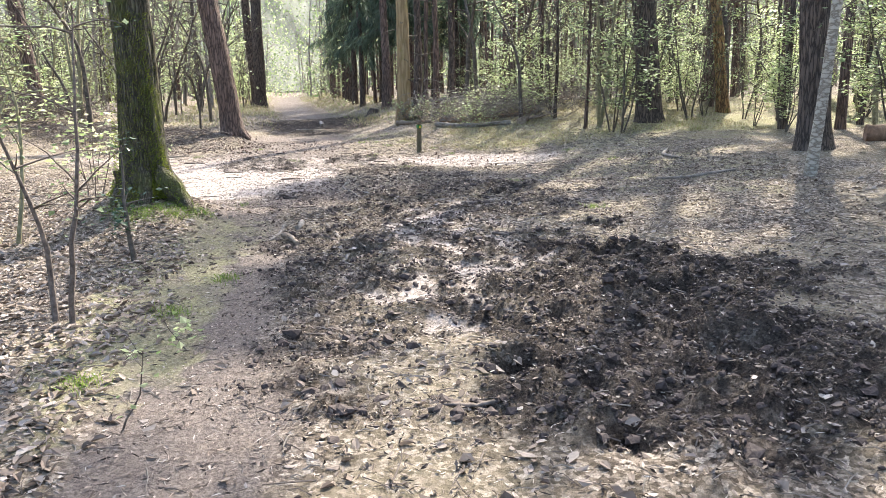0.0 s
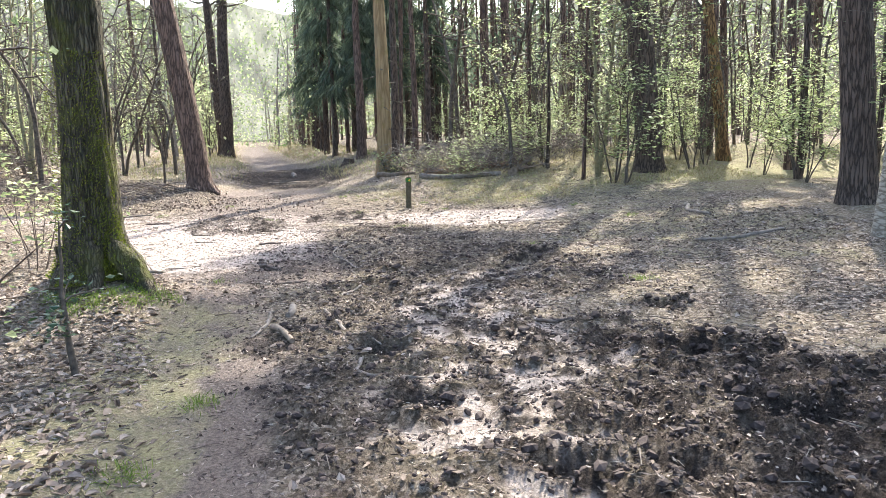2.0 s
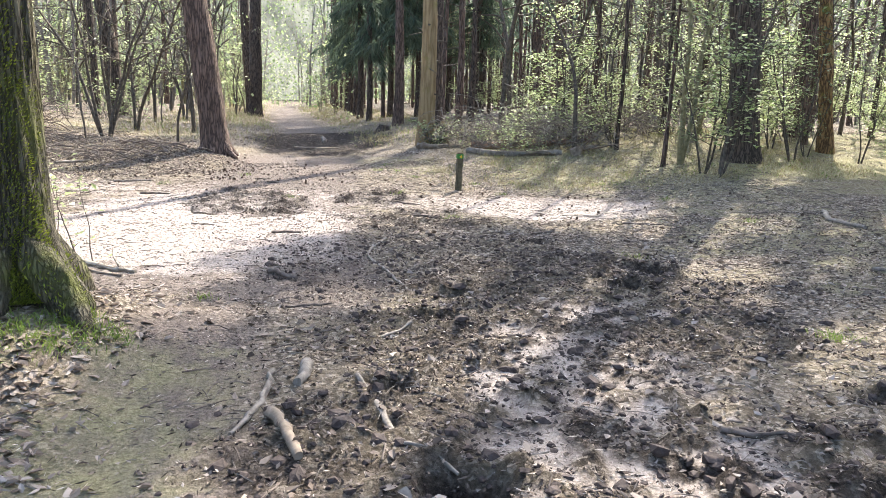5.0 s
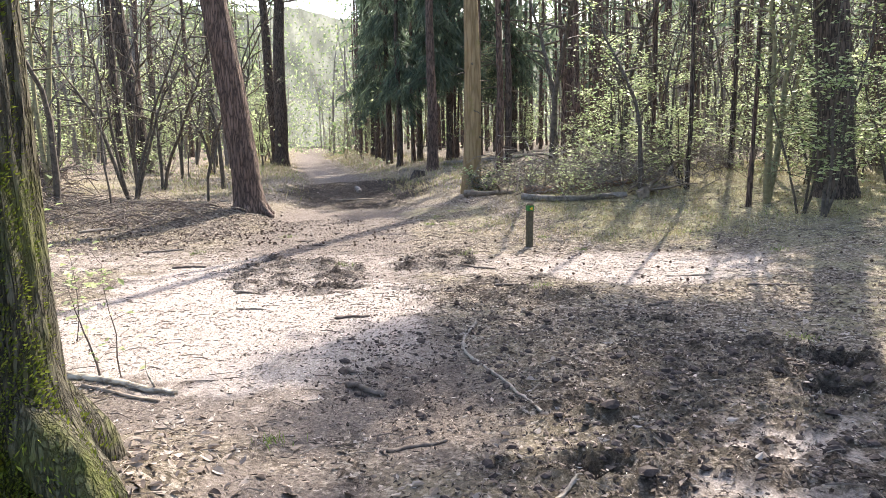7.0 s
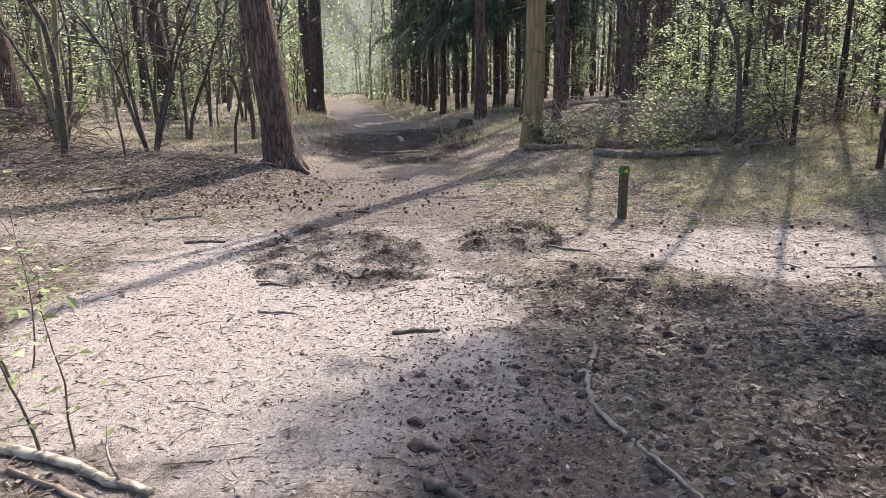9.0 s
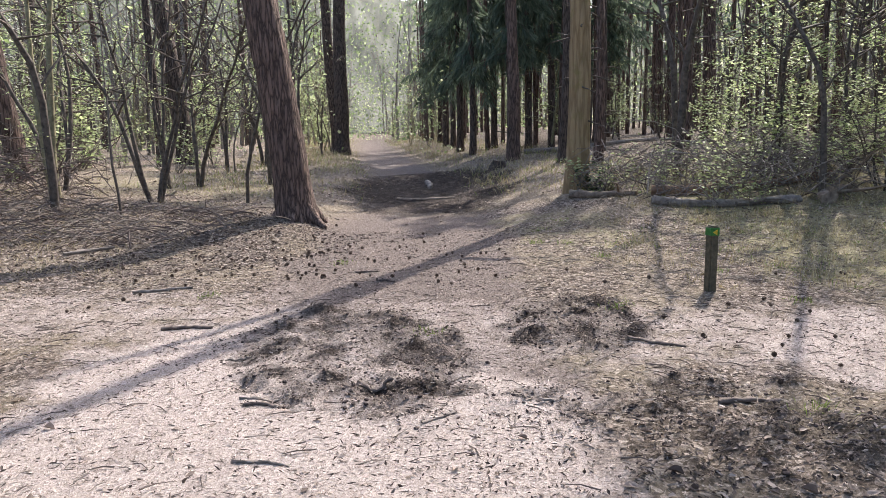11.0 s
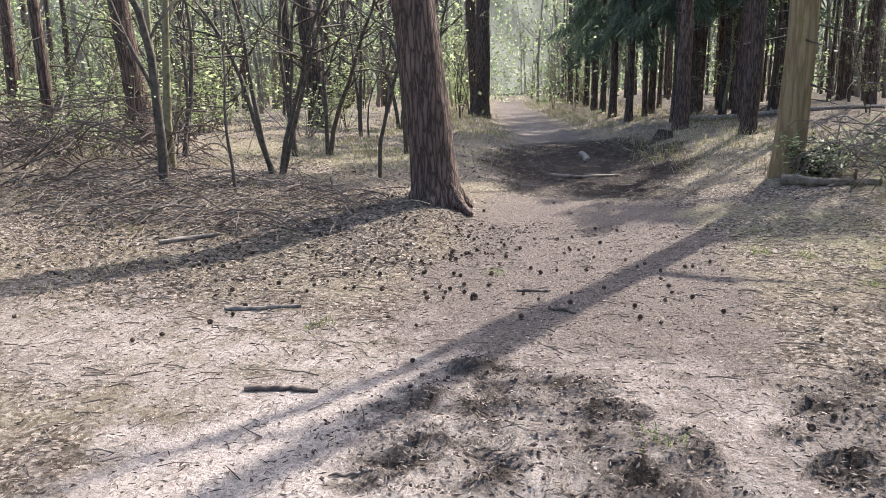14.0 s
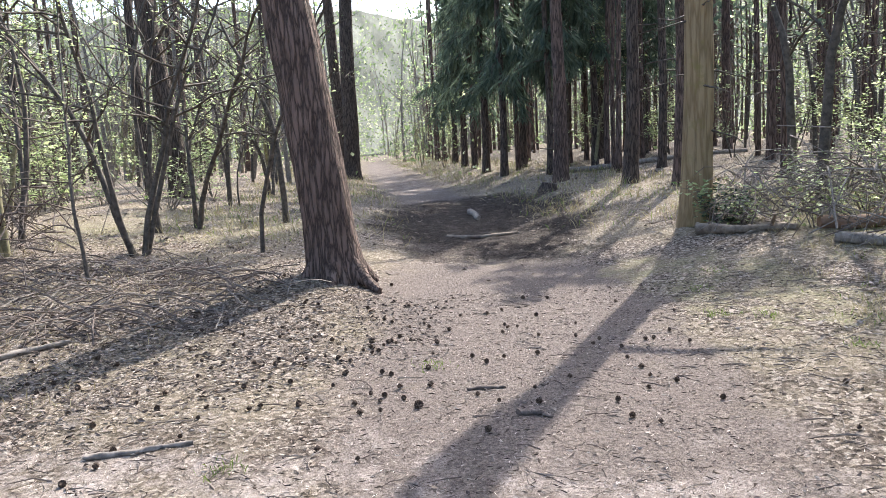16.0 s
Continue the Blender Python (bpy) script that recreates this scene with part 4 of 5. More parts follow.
# ---- fallen wood ----
def fallen(name, label, category, points, radius, wood, seed, sides=10, taper=0.7, knobs=0, rough=0.012, lift=0.7):
    """A log or stick lying along the points of the plan."""
    gen = np.random.default_rng(seed)
    p = np.array(points, float)
    t = np.linspace(0, len(p) - 1, 9 * (len(p) - 1) + 1)
    q = np.stack([np.interp(t, np.arange(len(p)), p[:, c]) for c in (0, 1)], 1)
    q = q + gen.normal(0, radius * 0.25, q.shape)
    z = ground_z(q[:, 0], q[:, 1])
    z = np.convolve(np.pad(z, 3, mode="edge"), np.ones(7) / 7, "valid")
    r = radius * np.linspace(1, taper, len(q))
    mid = q.mean(0)
    base = float(z.min())
    root = thing(name, label, category, pose(mid[0], mid[1], base))
    pts = np.stack([q[:, 0] - mid[0], q[:, 1] - mid[1], z - base + r * lift], 1)
    s = Shape()

    def bark(rr, a, zz):
        return rr * (1 + rough / radius * (vnoise(np.cos(a) * 2 + seed, np.sin(a) * 2, np.arange(len(q))[:, None] * 0.7) - 0.5) * 2)

    tube(s, pts, r, sides, bark)
    part("wood", s, wood, root)
    for k in range(knobs):
        b = Shape()
        at = pts[int(gen.uniform(0.15, 0.9) * len(pts))]
        limb(b, at, (gen.normal(), gen.normal(), abs(gen.normal()) * 0.6), radius * gen.uniform(5, 12), radius * 0.35, gen, 5, 0.5)
        part("side_branch", b, wood, root)
    return root


fallen("fallen_branch", "long crooked grey stick lying on dark soil", "branch", [(0.19, 11.6), (0.08, 11.1), (0.07, 10.85), (0.2, 10.42), (0.36, 9.95), (0.5, 9.55)], 0.0135, DEAD_WOOD, 1, knobs=1)
fallen("log", "pale rotting birch log lying in leaf litter", "log", [(-2.75, 10.3), (-2.2, 10.15), (-1.74, 9.95)], 0.028, BIRCH_BARK, 2, 14, 0.7, 1, 0.01)
fallen("fallen_branch", "forked pale branch beside a rotting log", "branch", [(-2.4, 10.08), (-1.8, 9.82)], 0.015, PALE_WOOD, 3)
fallen("log", "short brown piece of wood on the path", "log", [(-0.68, 10.05), (-0.55, 9.96), (-0.42, 9.9)], 0.022, BROWN_TWIG, 4, 10, 0.7, 1)
fallen("log", "short pale broken log among dead leaves", "log", [(-0.04, 7.24), (0.17, 6.8)], 0.028, PALE_WOOD, 5)
fallen("fallen_branch", "grey broken branch among dead leaves", "branch", [(-0.15, 7.75), (-0.12, 7.35), (-0.18, 7.05)], 0.017, DEAD_WOOD, 6)
fallen("log", "short bark-stripped chunk of wood", "log", [(0.02, 7.85), (0.03, 7.6)], 0.035, DEAD_WOOD, 7)
fallen("fallen_branch", "thin bent twig lying on the litter", "branch", [(0.3, 7.75), (0.55, 7.0), (0.8, 6.75)], 0.012, DEAD_WOOD, 8)
fallen("fallen_branch", "pale curved root beside a hole in the mud", "branch", [(0.72, 6.55), (0.66, 6.2), (0.95, 5.95), (1.15, 5.95)], 0.0115, DEAD_WOOD, 9)
fallen("log", "pale bark-stripped log at the foot of the bare trunk", "log", [(0.28, 22.0), (0.65, 21.6), (1.25, 21.3)], 0.085, PALE_WOOD, 10, 14, 0.5, 2, 0.035)
fallen("log", "dark log half hidden in brambles", "log", [(1.4, 20.6), (2.2, 20.3), (3.4, 20.2)], 0.075, DEAD_WOOD, 11, 14, 0.8, 3, 0.03)
fallen("log", "weathered log lying across the brambles", "log", [(1.5, 21.3), (2.6, 21.2), (4.4, 21.6)], 0.09, RED_LOG, 12, 14, 0.8, 3, 0.03)
fallen("log", "sunlit pale log end at the wood's edge", "log", [(3.6, 19.9), (3.8, 20.3), (4.3, 20.6)], 0.1, PALE_WOOD, 13, 16, 0.5, 2, 0.05)
fallen("log", "reddish fallen trunk under the trees", "log", [(8.6, 12.6), (10.5, 12.9), (13.0, 13.0)], 0.16, RED_LOG, 14, 14, 0.85)
fallen("fallen_branch", "pale branch sticking out of the wet mud", "branch", [(-3.0, 28.6), (-2.85, 27.9), (-2.8, 27.3)], 0.07, DEAD_WOOD, 15)
fallen("fallen_branch", "pale branch lying across the muddy track", "branch", [(-3.2, 24.7), (-2.6, 24.5), (-2.0, 24.9)], 0.035, PALE_WOOD, 16)
fallen("fallen_branch", "knobbly flat stick on the sandy ground", "branch", [(-4.42, 15.85), (-4.15, 15.92), (-3.88, 16.02)], 0.018, DEAD_WOOD, 17)
fallen("log", "grey log half buried in dead leaves", "log", [(-6.1, 17.4), (-5.75, 17.9)], 0.028, DEAD_WOOD, 18)
fallen("fallen_branch", "curved dry branch on the leaf litter", "branch", [(5.4, 12.9), (5.2, 12.4), (5.35, 11.9)], 0.03, DEAD_WOOD, 19, knobs=2)
fallen("fallen_branch", "dry branch under the birch", "branch", [(5.6, 10.3), (4.9, 10.1), (4.5, 10.3)], 0.022, DEAD_WOOD, 20, knobs=2)
fallen("log", "long thin fallen trunk in the spruce stand", "log", [(-0.4, 35.2), (2.0, 35.0), (5.0, 35.6)], 0.1, DEAD_WOOD, 21)
for n, (x, y, a, l) in enumerate([(-2.17, 13.15, 0.1, 0.3), (-2.14, 13.02, -0.2, 0.25), (-1.54, 13.36, 0.3, 0.22), (-2.6, 13.9, 0.5, 0.2), (-0.67, 10.36, -0.7, 0.2), (-0.9, 11.9, 0.2, 0.3), (-1.9, 12.3, -0.1, 0.3),
                                  (-2.3, 16.9, 0.1, 0.25), (-2.0, 16.4, -0.3, 0.2), (-0.6, 13.2, -0.4, 0.3), (0.3, 14.2, -0.3, 0.4), (0.6, 13.1, 0.2, 0.35), (2.6, 13.6, 0.1, 0.5), (3.2, 12.9, -0.3, 0.45), (1.9, 12.2, 0.5, 0.3),
                                  (0.5, 8.6, 0.9, 0.4), (1.6, 3.2, 0.3, 0.35), (2.2, 7.1, -0.3, 0.4), (3.4, 9.9, 0.2, 0.5), (-0.2, 9.1, 0.4, 0.35), (-3.3, 14.6, 0.2, 0.4), (-1.1, 12.9, 0.8, 0.25)]):
    dx, dy = math.cos(a) * l / 2, math.sin(a) * l / 2
    fallen("twig", "short brown twig lying on the ground", "twig", [(x - dx, y - dy), (x + 0.03, y + 0.02), (x + dx, y + dy)], 0.009 + 0.004 * (n % 3), BROWN_TWIG if n % 3 else DEAD_WOOD, 200 + n, 6)


def stump(x, y, r, tall, seed):
    root = thing("tree_stump", "dark rotten stump beside the track", "stump", pose(x, y, spot(x, y)))
    t = np.linspace(0, 1, 12)
    s = Shape()
    tube(s, np.stack([0.04 * t, 0 * t, -0.1 + t * (tall + 0.1)], 1), r * (1.5 - 0.6 * t**0.5), 18, ridged(0.05, 3.0, 3.0, seed))
    part("stump_body", s, DARK_BARK, root)


stump(-1.2, 30.8, 0.22, 0.22, 3.0)


# ---- pine cones ----
def pine_cone():
    root = thing("pine_cone", "small brown pine cone lying on the ground", "pine cone", pose(-2.7, 16.57, spot(-2.7, 16.57) + 0.02, 70, 0, 20), "pine cones")
    s = Shape()
    for n in range(34):
        k = n / 33
        a, r = n * 2.4, 0.024 * math.sin(math.pi * (0.15 + 0.8 * k)) + 0.003
        d, up = np.array([math.cos(a), math.sin(a), 0]), np.array([0, 0, 1.0])
        side = np.array([-math.sin(a), math.cos(a), 0])
        c = up * (0.05 * k - 0.025)
        s.add([c, c + d * r + side * 0.008 + up * 0.006, c + d * (r + 0.005) + up * 0.012, c + d * r - side * 0.008 + up * 0.006], [[0, 1, 2, 3]])
    t = np.linspace(0, 1, 6)
    tube(s, np.stack([0 * t, 0 * t, 0.05 * t - 0.025], 1), 0.016 * np.sin(np.pi * (0.15 + 0.8 * t)) + 0.002, 7)
    part("cone_body", s, CONE, root, sleek=False)
    return root


cone = pine_cone()
gen = np.random.default_rng(44)
made = 0
while made < 210:
    zone = gen.random()
    if zone < 0.72:
        x, y = gen.normal(-3.2, 1.4), gen.normal(17.6, 1.2)
    else:
        x, y = gen.normal(2.4, 1.5), gen.normal(14.3, 1.3)
    if y < 12.5 or y > 22:
        continue
    copy_thing(cone, pose(x, y, spot(x, y) + 0.018, gen.uniform(0, 360), gen.uniform(60, 110), gen.uniform(0, 360)) @ Matrix.Scale(gen.uniform(0.42, 0.7), 4))
    made += 1


# ---- litter ----
def stuff(name, label, category, shape, mat, sleek=False):
    return tagged(new(name, shape.mesh(name, mat, sleek)), label, category, kind="stuff")


def sown(many, xs, ys, weight, gen):
    """Random places on the ground, kept by a weight."""
    x, y = gen.uniform(*xs, many), gen.uniform(*ys, many)
    keep = gen.random(many) < weight(x, y)
    x, y = x[keep], y[keep]
    return np.stack([x, y, ground_z(x, y)], 1)


gen = np.random.default_rng(55)
s = Shape()
oaky = lambda x, y: (0.12 + 0.88 * (1 - smooth(-0.6, 0.2, x - track_x(y))) * (1 - smooth(8, 10.5, y))) * (1 - 0.93 * path_mask(x, y)) * (1 - 0.8 * mud_shade_mask(x, y))
at = sown(70000, (-6, 6.5), (1.4, 13), oaky, gen)
leaves(s, at + [0, 0, 0.01], 0.06, 0.85, 0.6, gen, True)
at = sown(30000, (-9, 8.5), (8, 24), lambda x, y: (1 - 0.94 * path_mask(x, y)) * (1 - 0.6 * mud_shade_mask(x, y)) * (0.55 - 0.33 * smooth(12, 14, y)), gen)
leaves(s, at + [0, 0, 0.007], 0.04, 0.88, 0.55, gen)
at = sown(80000, (-6, 6), (1.4, 20), lambda x, y: 0.3 + 0.4 * mud_shade_mask(x, y), gen)
leaves(s, at + [0, 0, 0.008], 0.028, 0.8, 0.5, gen)
at = sown(16000, (-12, -5), (15.5, 23), lambda x, y: 0.4 * (1 - path_mask(x, y)), gen)
leaves(s, at + [0, 0, 0.012], 0.05, 0.8, 0.5, gen)
at = sown(9000, (-16, 14), (18, 36), lambda x, y: 1 - path_mask(x, y), gen)
leaves(s, at + [0, 0, 0.015], 0.065, 0.85, 0.55, gen)
stuff("dead_leaves", "dry beige and brown leaves strewn over the forest floor", "leaf litter", s, DEAD_LEAF)
s = Shape()
at = sown(80000, (-1.5, 6), (1.4, 13), lambda x, y: smooth(-0.1, 0.4, x - track_x(y)) * (0.25 + 0.6 * mud_shade_mask(x, y)), gen)
leaves(s, at + [0, 0, 0.009], 0.027, 0.62, 0.5, gen)
at = sown(30000, (-6, 4), (8, 20), lambda x, y: 0.35 + 0.65 * mud_shade_mask(x, y), gen)
leaves(s, at + [0, 0, 0.005], 0.02, 0.78, 0.45, gen)
at = sown(27000, (-4, 2), (12, 16.5), lambda x, y: mud_shade_mask(x, y), gen)
leaves(s, at + [0, 0, 0.007], 0.03, 0.8, 0.4, gen)
at = sown(12000, (-9, -2.6), (16, 22), lambda x, y: blob(x, y, -5.6, 18.6, 2.8, 2.4, 0.1, 0.8), gen)
leaves(s, at + [0, 0, 0.012], 0.045, 0.82, 0.5, gen)
stuff("mud_litter", "small dark scraps of bark and leaf trodden into the mud", "leaf litter", s, DARK_LITTER)
s = Shape()
at = sown(200000, (-6, 5.5), (1.5, 20.5), lambda x, y: (0.22 + 0.5 * sand_mask(x, y)) * (1 - 0.5 * mud_shade_mask(x, y)), gen)
way = gen.normal(0, 1, (len(at), 3)) * [1, 1, 0.06]
blades(s, at + [0, 0, 0.004], way, 0.04, 0.004, gen)
stuff("needle_litter", "fallen pine needles and straw on the sandy ground", "needles", s, NEEDLE_STRAW)
s = Shape()
at = sown(70000, (-6, 6), (1.6, 20), lambda x, y: 0.5 + 0 * x, gen)
way = gen.normal(0, 1, (len(at), 3)) * [1, 1, 0.08]
blades(s, at + [0, 0, 0.004], way, 0.05, 0.007, gen)
stuff("brown_needles", "brown needles and bark splinters on the ground", "needles", s, DARK_LITTER)


def small_twigs(many, xs, ys, weight, long, thick, up=0.08, lift=0.0, arch=0.06):
    s = Shape()
    for c in sown(many, xs, ys, weight, gen):
        a, l = gen.uniform(0, 2 * np.pi), long * gen.uniform(0.4, 1.5)
        d = np.array([math.cos(a), math.sin(a), gen.normal(0, up)]) * l / 2
        c = c + [0, 0, abs(d[2]) + lift * gen.random()]
        k = gen.normal(0, l * arch, 3) * [1, 1, 0.3] + [0, 0, (arch > 0.1) * l * arch]
        tube(s, [c - d, c + k * 0.8 - d * 0.4, c + k + [0, 0, 0.01], c + k * 0.7 + d * 0.5, c + d] if arch > 0.1 else [c - d, c + k + [0, 0, 0.01], c + d], np.linspace(1, 0.4, 5 if arch > 0.1 else 3) * thick * gen.uniform(0.6, 1.4), 4, cap=False)
    return s


near = lambda x, y: (0.3 + 0.7 * (1 - path_mask(x, y))) * (1 - 0.85 * mud_shade_mask(x, y))
stuff("twig_litter", "thin dry twigs scattered on the ground", "twigs", small_twigs(6500, (-6, 6.5), (1.8, 20), near, 0.12, 0.0032), DEAD_WOOD)
stuff("dark_twig_litter", "thin dark twigs scattered on the ground", "twigs", small_twigs(7500, (-6, 6.5), (1.8, 20), near, 0.14, 0.0036), BROWN_TWIG)
pile = lambda x, y: blob(x, y, -6.7, 19.0, 2.4, 1.5, 0.1, 0.6)
s = small_twigs(800, (-9.5, -4.2), (17, 21.5), pile, 0.6, 0.007, 0.12, 0.06, 0.11)
stuff("brushwood_pile", "low heap of dead brown branches by the leaning pine", "brushwood", s, BROWN_TWIG)
s = small_twigs(800, (-10.5, -4.2), (16.5, 21.5), pile, 0.55, 0.006, 0.14, 0.08, 0.11)
stuff("brushwood_pile", "dry grey twigs spread over dead leaves", "brushwood", s, DEAD_WOOD)
pile = lambda x, y: blob(x, y, 3.4, 21.8, 3.2, 1.9, 0.1, 0.6)
s = small_twigs(900, (0.5, 7), (19, 24.5), pile, 0.9, 0.0085, 0.35, 0.4, 0.22)
stuff("brushwood_tangle", "pale dry sticks tangled among brambles", "brushwood", s, DEAD_WOOD)
s = small_twigs(700, (0.5, 7), (19, 24.5), pile, 0.8, 0.008, 0.35, 0.35, 0.2)
stuff("brushwood_tangle", "brown dead sticks tangled among brambles", "brushwood", s, BROWN_TWIG)
pile = lambda x, y: blob(x, y, -9.8, 20.3, 2.2, 2.2, 0.1, 0.6)
s = small_twigs(700, (-12.5, -7.4), (17.5, 23), pile, 1.0, 0.01, 0.4, 0.4, 0.2)
stuff("brushwood_tangle", "reddish-brown dead branches heaped under the trees", "brushwood", s, BROWN_TWIG)


def clods():
    s = Shape()
    g = (1 + 5**0.5) / 2
    ball = np.array([(-1, g, 0), (1, g, 0), (-1, -g, 0), (1, -g, 0), (0, -1, g), (0, 1, g), (0, -1, -g), (0, 1, -g), (g, 0, -1), (g, 0, 1), (-g, 0, -1), (-g, 0, 1)]) / 1.9
    faces = np.array([(i, j, k) for i in range(12) for j in range(i) for k in range(j) if max(np.linalg.norm(ball[i] - ball[j]), np.linalg.norm(ball[j] - ball[k]), np.linalg.norm(ball[i] - ball[k])) < 1.1])
    out = np.einsum("ij,ij->i", np.cross(ball[faces[:, 1]] - ball[faces[:, 0]], ball[faces[:, 2]] - ball[faces[:, 0]]), ball[faces[:, 0]])
    faces[out < 0] = faces[out < 0][:, ::-1]
    at = np.concatenate([sown(42000, (-1, 6), (1.5, 12), lambda x, y: 0.9 * mud_shade_mask(x, y) + 0.35 * sunlit_crust(x, y), gen), sown(16000, (-4, 2), (12, 16.5), lambda x, y: mud_shade_mask(x, y), gen),
                         sown(2500, (-6, 0), (22, 36), lambda x, y: mud_shade_mask(x, y), gen)])
    n = len(at)
    size = np.minimum(0.042, 0.0105 * np.exp(gen.normal(0.0, 0.6, n)))
    size = np.where(at[:, 1] > 12, np.minimum(0.6 * size, 0.014), size)
    turn = gen.uniform(0, 2 * np.pi, n)
    v = ball[None] * gen.uniform(0.6, 1.3, (n, 12, 1)) * size[:, None, None] * np.stack([gen.uniform(0.8, 1.5, n), gen.uniform(0.8, 1.3, n), np.full(n, 0.8)], 1)[:, None]
    c, k = np.cos(turn)[:, None], np.sin(turn)[:, None]
    v = np.stack([v[..., 0] * c - v[..., 1] * k, v[..., 0] * k + v[..., 1] * c, v[..., 2]], -1) + at[:, None]
    s.add(v.reshape(-1, 3), (np.arange(n)[:, None, None] * 12 + faces[None]).reshape(-1, 3))
    stuff("mud_clods", "crumbly dark clods of churned soil", "soil", s, MUD_CLOD)


clods()


def grass(name, label, spots, blade, tall, mat, spread):
    s = Shape()
    a = np.concatenate([gen.normal((x, y), spread, (n, 2)) for x, y, n in spots])
    at = np.stack([a[:, 0], a[:, 1], ground_z(a[:, 0], a[:, 1]) - 0.005], 1)
    blades(s, at, gen.normal(0, 0.5, (len(at), 3)) + [0, 0, 1.0], tall, blade, gen, 0.2)
    stuff(name, label, "grass", s, mat)


TUFTS = [(-1.3, 7.85), (-1.4, 7.7), (-1.55, 7.62), (-1.2, 7.95), (-1.7, 7.55), (-1.85, 7.6), (-1.15, 7.75), (-1.34, 14.45), (-0.44, 18.5), (-0.05, 18.4), (-6.9, 18.4), (0.9, 13.0), (1.35, 16.7), (1.7, 15.4), (0.3, 17.5), (-0.3, 19.5), (0.0, 20.1), (-0.3, 4.8), (-0.2, 5.7),
         (3.3, 8.6), (2.6, 10.9), (4.4, 12.6), (3.4, 16.6), (-2.7, 17.4), (-0.35, 3.6), (4.0, 14.6), (-3.6, 15.7), (0.2, 15.2), (-0.9, 9.1)]
grass("grass_tufts", "small fresh green grass tufts", [(x, y, 130 if y < 9 else 45) for x, y in TUFTS + [(-1.25, 7.6), (-1.5, 7.5), (-1.05, 7.9), (-1.65, 7.4)]], 0.005, 0.075, GREEN_GRASS, 0.06)
gx, gy = gen.uniform(0.5, 8.5, 900), gen.uniform(15.8, 25, 900)
keep = gen.random(900) < green_mask(gx, gy) + 0.15
grass("bank_grass", "pale dry grass with fresh shoots on the bank", [(x, y, 20) for x, y in zip(gx[keep], gy[keep])], 0.007, 0.13, STRAW, 0.1)
keep = gen.random(900) < 0.5 * green_mask(gx, gy)
grass("bank_shoots", "fresh green shoots on the bank", [(x, y, 10) for x, y in zip(gx[keep], gy[keep])], 0.006, 0.1, GREEN_GRASS, 0.12)
gx, gy = gen.uniform(-12, -5, 300), gen.uniform(15.5, 25, 300)
grass("dry_grass", "tufts of dry grass under the trees", [(x, y, 12) for x, y in zip(gx, gy)], 0.006, 0.14, STRAW, 0.12)


# ---- far woods ----
def far_woods(name, label, many, mat, low, high, size, near, far, seed, flat=0.4, bare=0.0):
    gen = np.random.default_rng(seed)
    a, r = gen.uniform(-1.15, 1.0, many), np.sqrt(gen.uniform(near**2, far**2, many))
    x, y = -2 + r * np.sin(a), 8 + r * np.cos(a)
    clump = fbm(x / 5, y / 5, 11.0, 3)
    h = low + (high - low) * gen.random(many) ** 1.3
    keep = ((np.abs(x - track_x(y)) > 1.6 + 0.04 * h) | (r > 68)) & (clump + 0.12 * gen.normal(0, 1, many) > 0.46)
    d = x - track_x(y)
    keep &= ~((d > 3) & (d < 16) & (y > 26) & (y < 70) & (gen.random(many) < bare))
    x, y, h = x[keep], y[keep], h[keep]
    s = Shape()
    leaves(s, np.stack([x, y, height(x, y) + h], 1), size, flat, 0.6, gen)
    return stuff(name, label, "woods", s, mat)


far_woods("far_undergrowth", "pale green spring leaves of the distant undergrowth", 80000, FRESH_LEAF, 0.1, 6.5, 0.2, 30, 90, 61, 0.6, 0.85)
far_woods("far_canopy", "dull green foliage of the distant woods", 80000, DULL_LEAF, 0.3, 15.0, 0.36, 45, 115, 62, 0.4, 0.6)
far_woods("high_canopy", "pale crowns of the distant woods", 34000, DULL_LEAF, 5.0, 19.0, 0.36, 62, 118, 65)
far_woods("far_twigs", "brown bare twigs of the distant woods", 16000, DARK_LITTER, 0.2, 12.0, 0.2, 40, 120, 63)


def far_stems(many):
    """Thin grey stems of the distant woods, with a fork or two each."""
    gen = np.random.default_rng(66)
    s = Shape()
    while many:
        y = gen.uniform(38, 116)
        x = gen.uniform(-2 - 0.75 * y, 8 + 0.65 * y)
        d = x - float(track_x(y))
        if abs(d) < 2.2 or (0 < d < 16 and y < 66):
            continue
        many -= 1
        tall, r = gen.uniform(5, 14), gen.uniform(0.04, 0.12)
        z = float(height(x, y))
        p = limb(s, (x, y, z - 0.1), (gen.normal(0, 0.08), gen.normal(0, 0.08), 1), tall, r, gen, 4, 0.0, 0.09, 7)
        for _ in range(3):
            a = gen.uniform(0, 2 * np.pi)
            limb(s, p[gen.integers(1, 6)], (math.cos(a), math.sin(a), gen.uniform(0.4, 1.4)), tall * gen.uniform(0.15, 0.35), r * 0.5, gen, 3, 0.0, 0.25, 4)
    stuff("far_stems", "thin grey stems and branches of the distant woods", "woods", s, DEAD_WOOD)


far_stems(900)


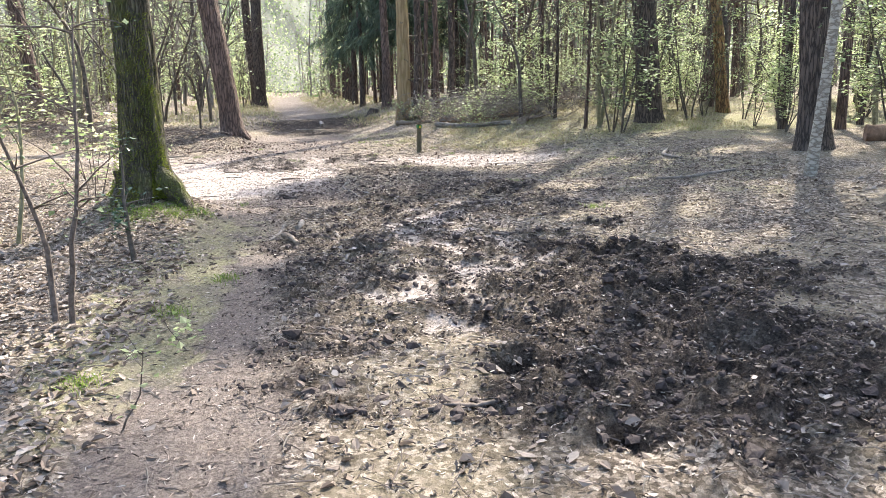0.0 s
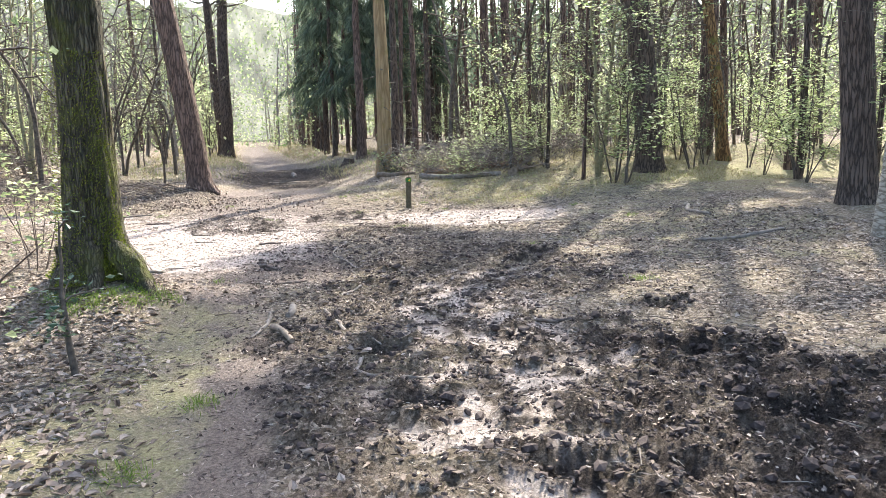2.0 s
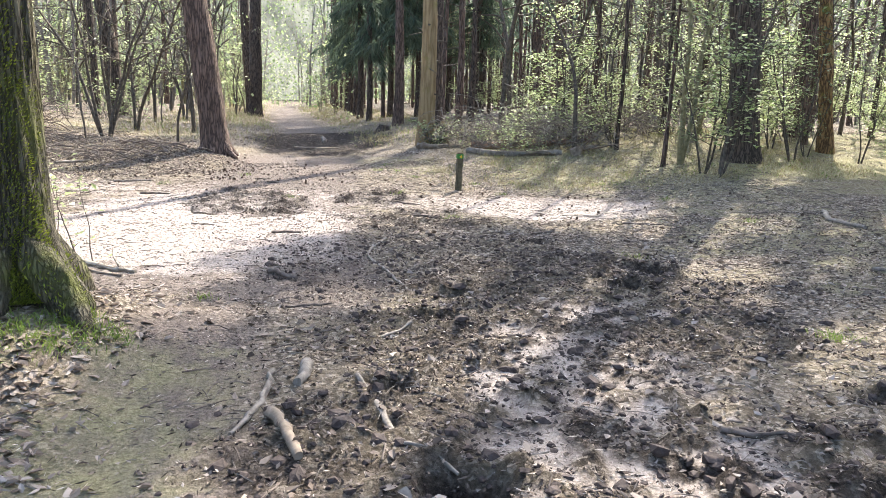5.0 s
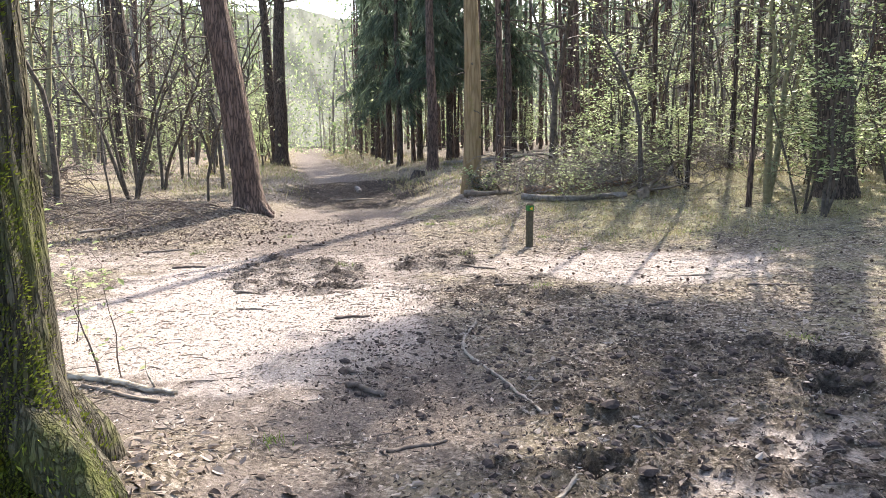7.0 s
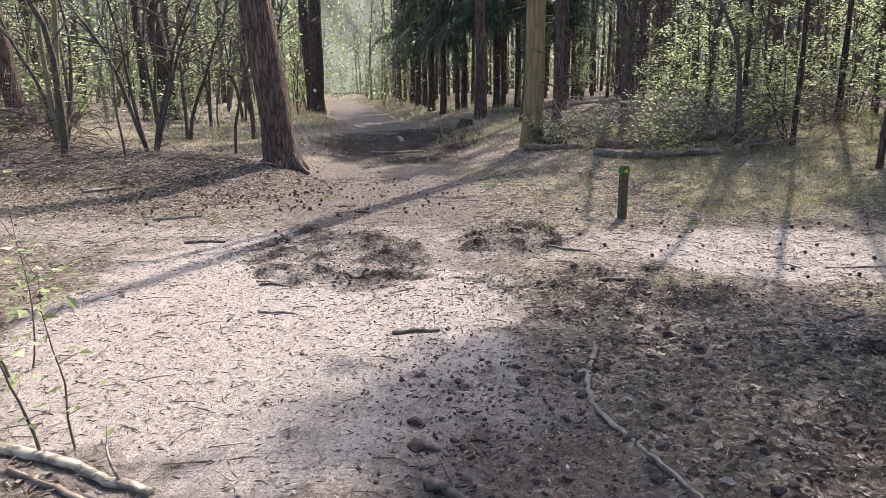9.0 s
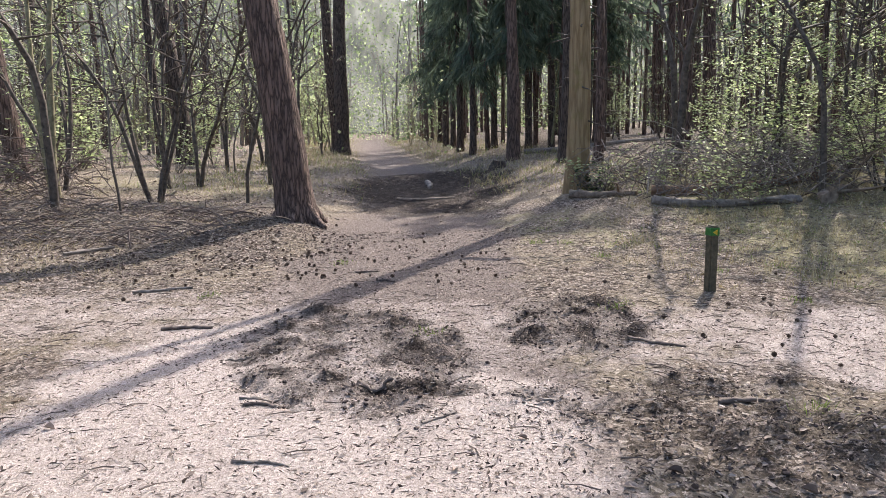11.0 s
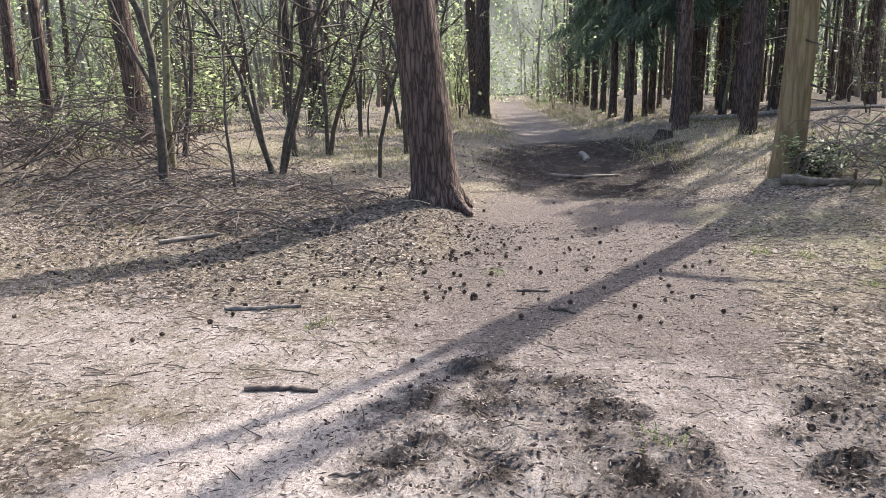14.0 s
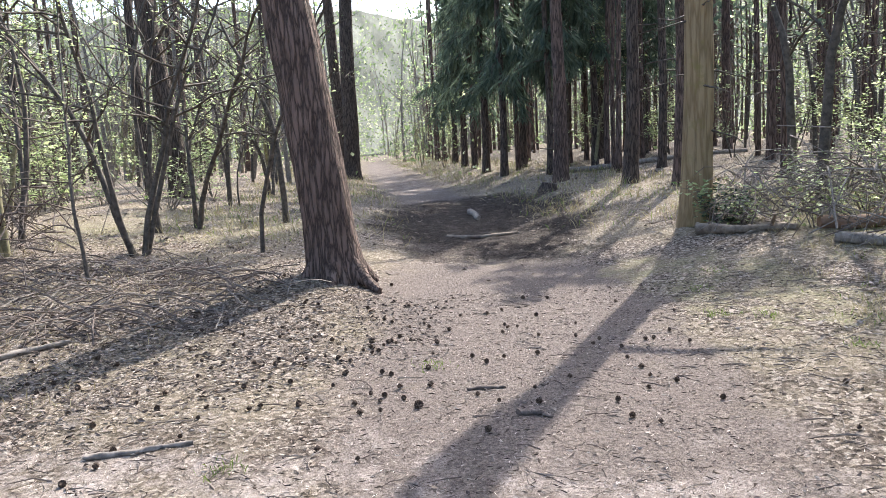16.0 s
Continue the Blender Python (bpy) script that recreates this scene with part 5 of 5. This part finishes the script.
def plantation():
    """Dark needles and thin trunks of the close-planted conifers beside the track."""
    gen = np.random.default_rng(64)
    n = 8000
    y = gen.uniform(37, 70, n)
    x = track_x(y) + gen.uniform(3.2, 24, n)
    h = 3.6 + 10 * gen.random(n) ** 0.9
    keep = fbm(x / 2.5, y / 2.5, h / 3, 3) > 0.47
    x, y, h = x[keep], y[keep], h[keep]
    s = Shape()
    blades(s, np.stack([x, y, height(x, y) + h], 1), gen.normal(0, 1, (len(x), 3)) * [1, 1, 0.6] - [0, 0, 0.6], 0.8, 0.16, gen)
    stuff("plantation_needles", "dark drooping needles of the close-planted conifers", "woods", s, SPRUCE_NEEDLES)
    row = conifer("plantation_tree", "thin straight conifer trunk in the dark plantation", 2.2, 44.0, 0.14, 12, (0, 0), PINE_BARK, seed=300, sides=8, rings=14, crown=False, stubs=0, flare=0.2, rough=0.008)
    for _ in range(125):
        y = gen.uniform(33, 70)
        x = float(track_x(y)) + gen.uniform(3.4, 24)
        copy_thing(row, pose(x, y, float(height(x, y)) - 0.03, 0, gen.normal(0, 1.2), gen.uniform(0, 360)) @ Matrix.Scale(gen.uniform(0.7, 1.5), 4))


plantation()


def distance():
    """The closed edge of the woods all round, beyond the far trees; the haze is put into its colour."""
    m, t, bsdf = material("distant_woods", 0.95)
    g = grain(t, coords(t, (1, 1, 0.45)), 0.5, 9.0, 0.72)
    colour = ramp(t, g, [(0.3, (0.085, 0.09, 0.08)), (0.5, (0.16, 0.167, 0.145)), (0.7, (0.26, 0.268, 0.235))])
    t.links.new(colour, bsdf.inputs["Base Color"])
    lit, mix = t.nodes.new("ShaderNodeBsdfTranslucent"), t.nodes.new("ShaderNodeMixShader")
    t.links.new(colour, lit.inputs[0])
    mix.inputs[0].default_value = 0.6
    t.links.new(bsdf.outputs[0], mix.inputs[1]), t.links.new(lit.outputs[0], mix.inputs[2]), t.links.new(mix.outputs[0], t.nodes["Material Output"].inputs[0])
    a = np.linspace(0, 2 * np.pi, 721)[:-1]
    s = Shape()
    rows = np.linspace(0, 1, 14)
    top = 17.0 + 9.0 * fbm(np.cos(a) * 9, np.sin(a) * 9, 2.0, 5) + 1.5 * vnoise(np.cos(a) * 90, np.sin(a) * 90)
    ring = []
    for k in rows:
        r = 126 + 6 * fbm(np.cos(a) * 20, np.sin(a) * 20, k * 4, 3)
        ring.append(np.stack([-2 + r * np.cos(a), 8 + r * np.sin(a), -1.0 + (top + 1) * k], 1))
    i, j = np.meshgrid(np.arange(13), np.arange(720), indexing="ij")
    k = (j + 1) % 720
    s.add(np.array(ring).reshape(-1, 3), np.stack([i * 720 + j, i * 720 + k, (i + 1) * 720 + k, (i + 1) * 720 + j], -1).reshape(-1, 4))
    tagged(new("backdrop", s.mesh("backdrop", m)), "hazy pale green edge of the distant woods", "backdrop", kind="structure")


distance()

gen = np.random.default_rng(71)
for n in range(44):
    y = gen.uniform(47, 100)
    place(young[gen.integers(0, 4)], float(track_x(y)) + gen.choice((-1, 1)) * gen.uniform(2.2, 5.0), y, gen.uniform(0, 360), gen.uniform(0.45, 0.9))
gy = gen.uniform(23, 75, 1500)
gx = track_x(gy) + gen.choice((-1, 1), 1500) * gen.uniform(1.5, 5.5, 1500)
grass("verge_grass", "pale dry grass along the verges of the track", [(x, y, 9) for x, y in zip(gx, gy)], 0.014, 0.26, STRAW, 0.22)
grass("verge_shoots", "green shoots along the verges of the track", [(x, y, 5) for x, y in zip(gx[:900], gy[:900])], 0.014, 0.2, GREEN_GRASS, 0.3)

gen = np.random.default_rng(70)
for n in range(26):
    y = gen.uniform(80, 110)
    place(stand[gen.integers(0, 5)], float(track_x(y)) + gen.choice((-1, 1)) * gen.uniform(5, 16), y, gen.uniform(0, 360), gen.uniform(0.7, 1.0))
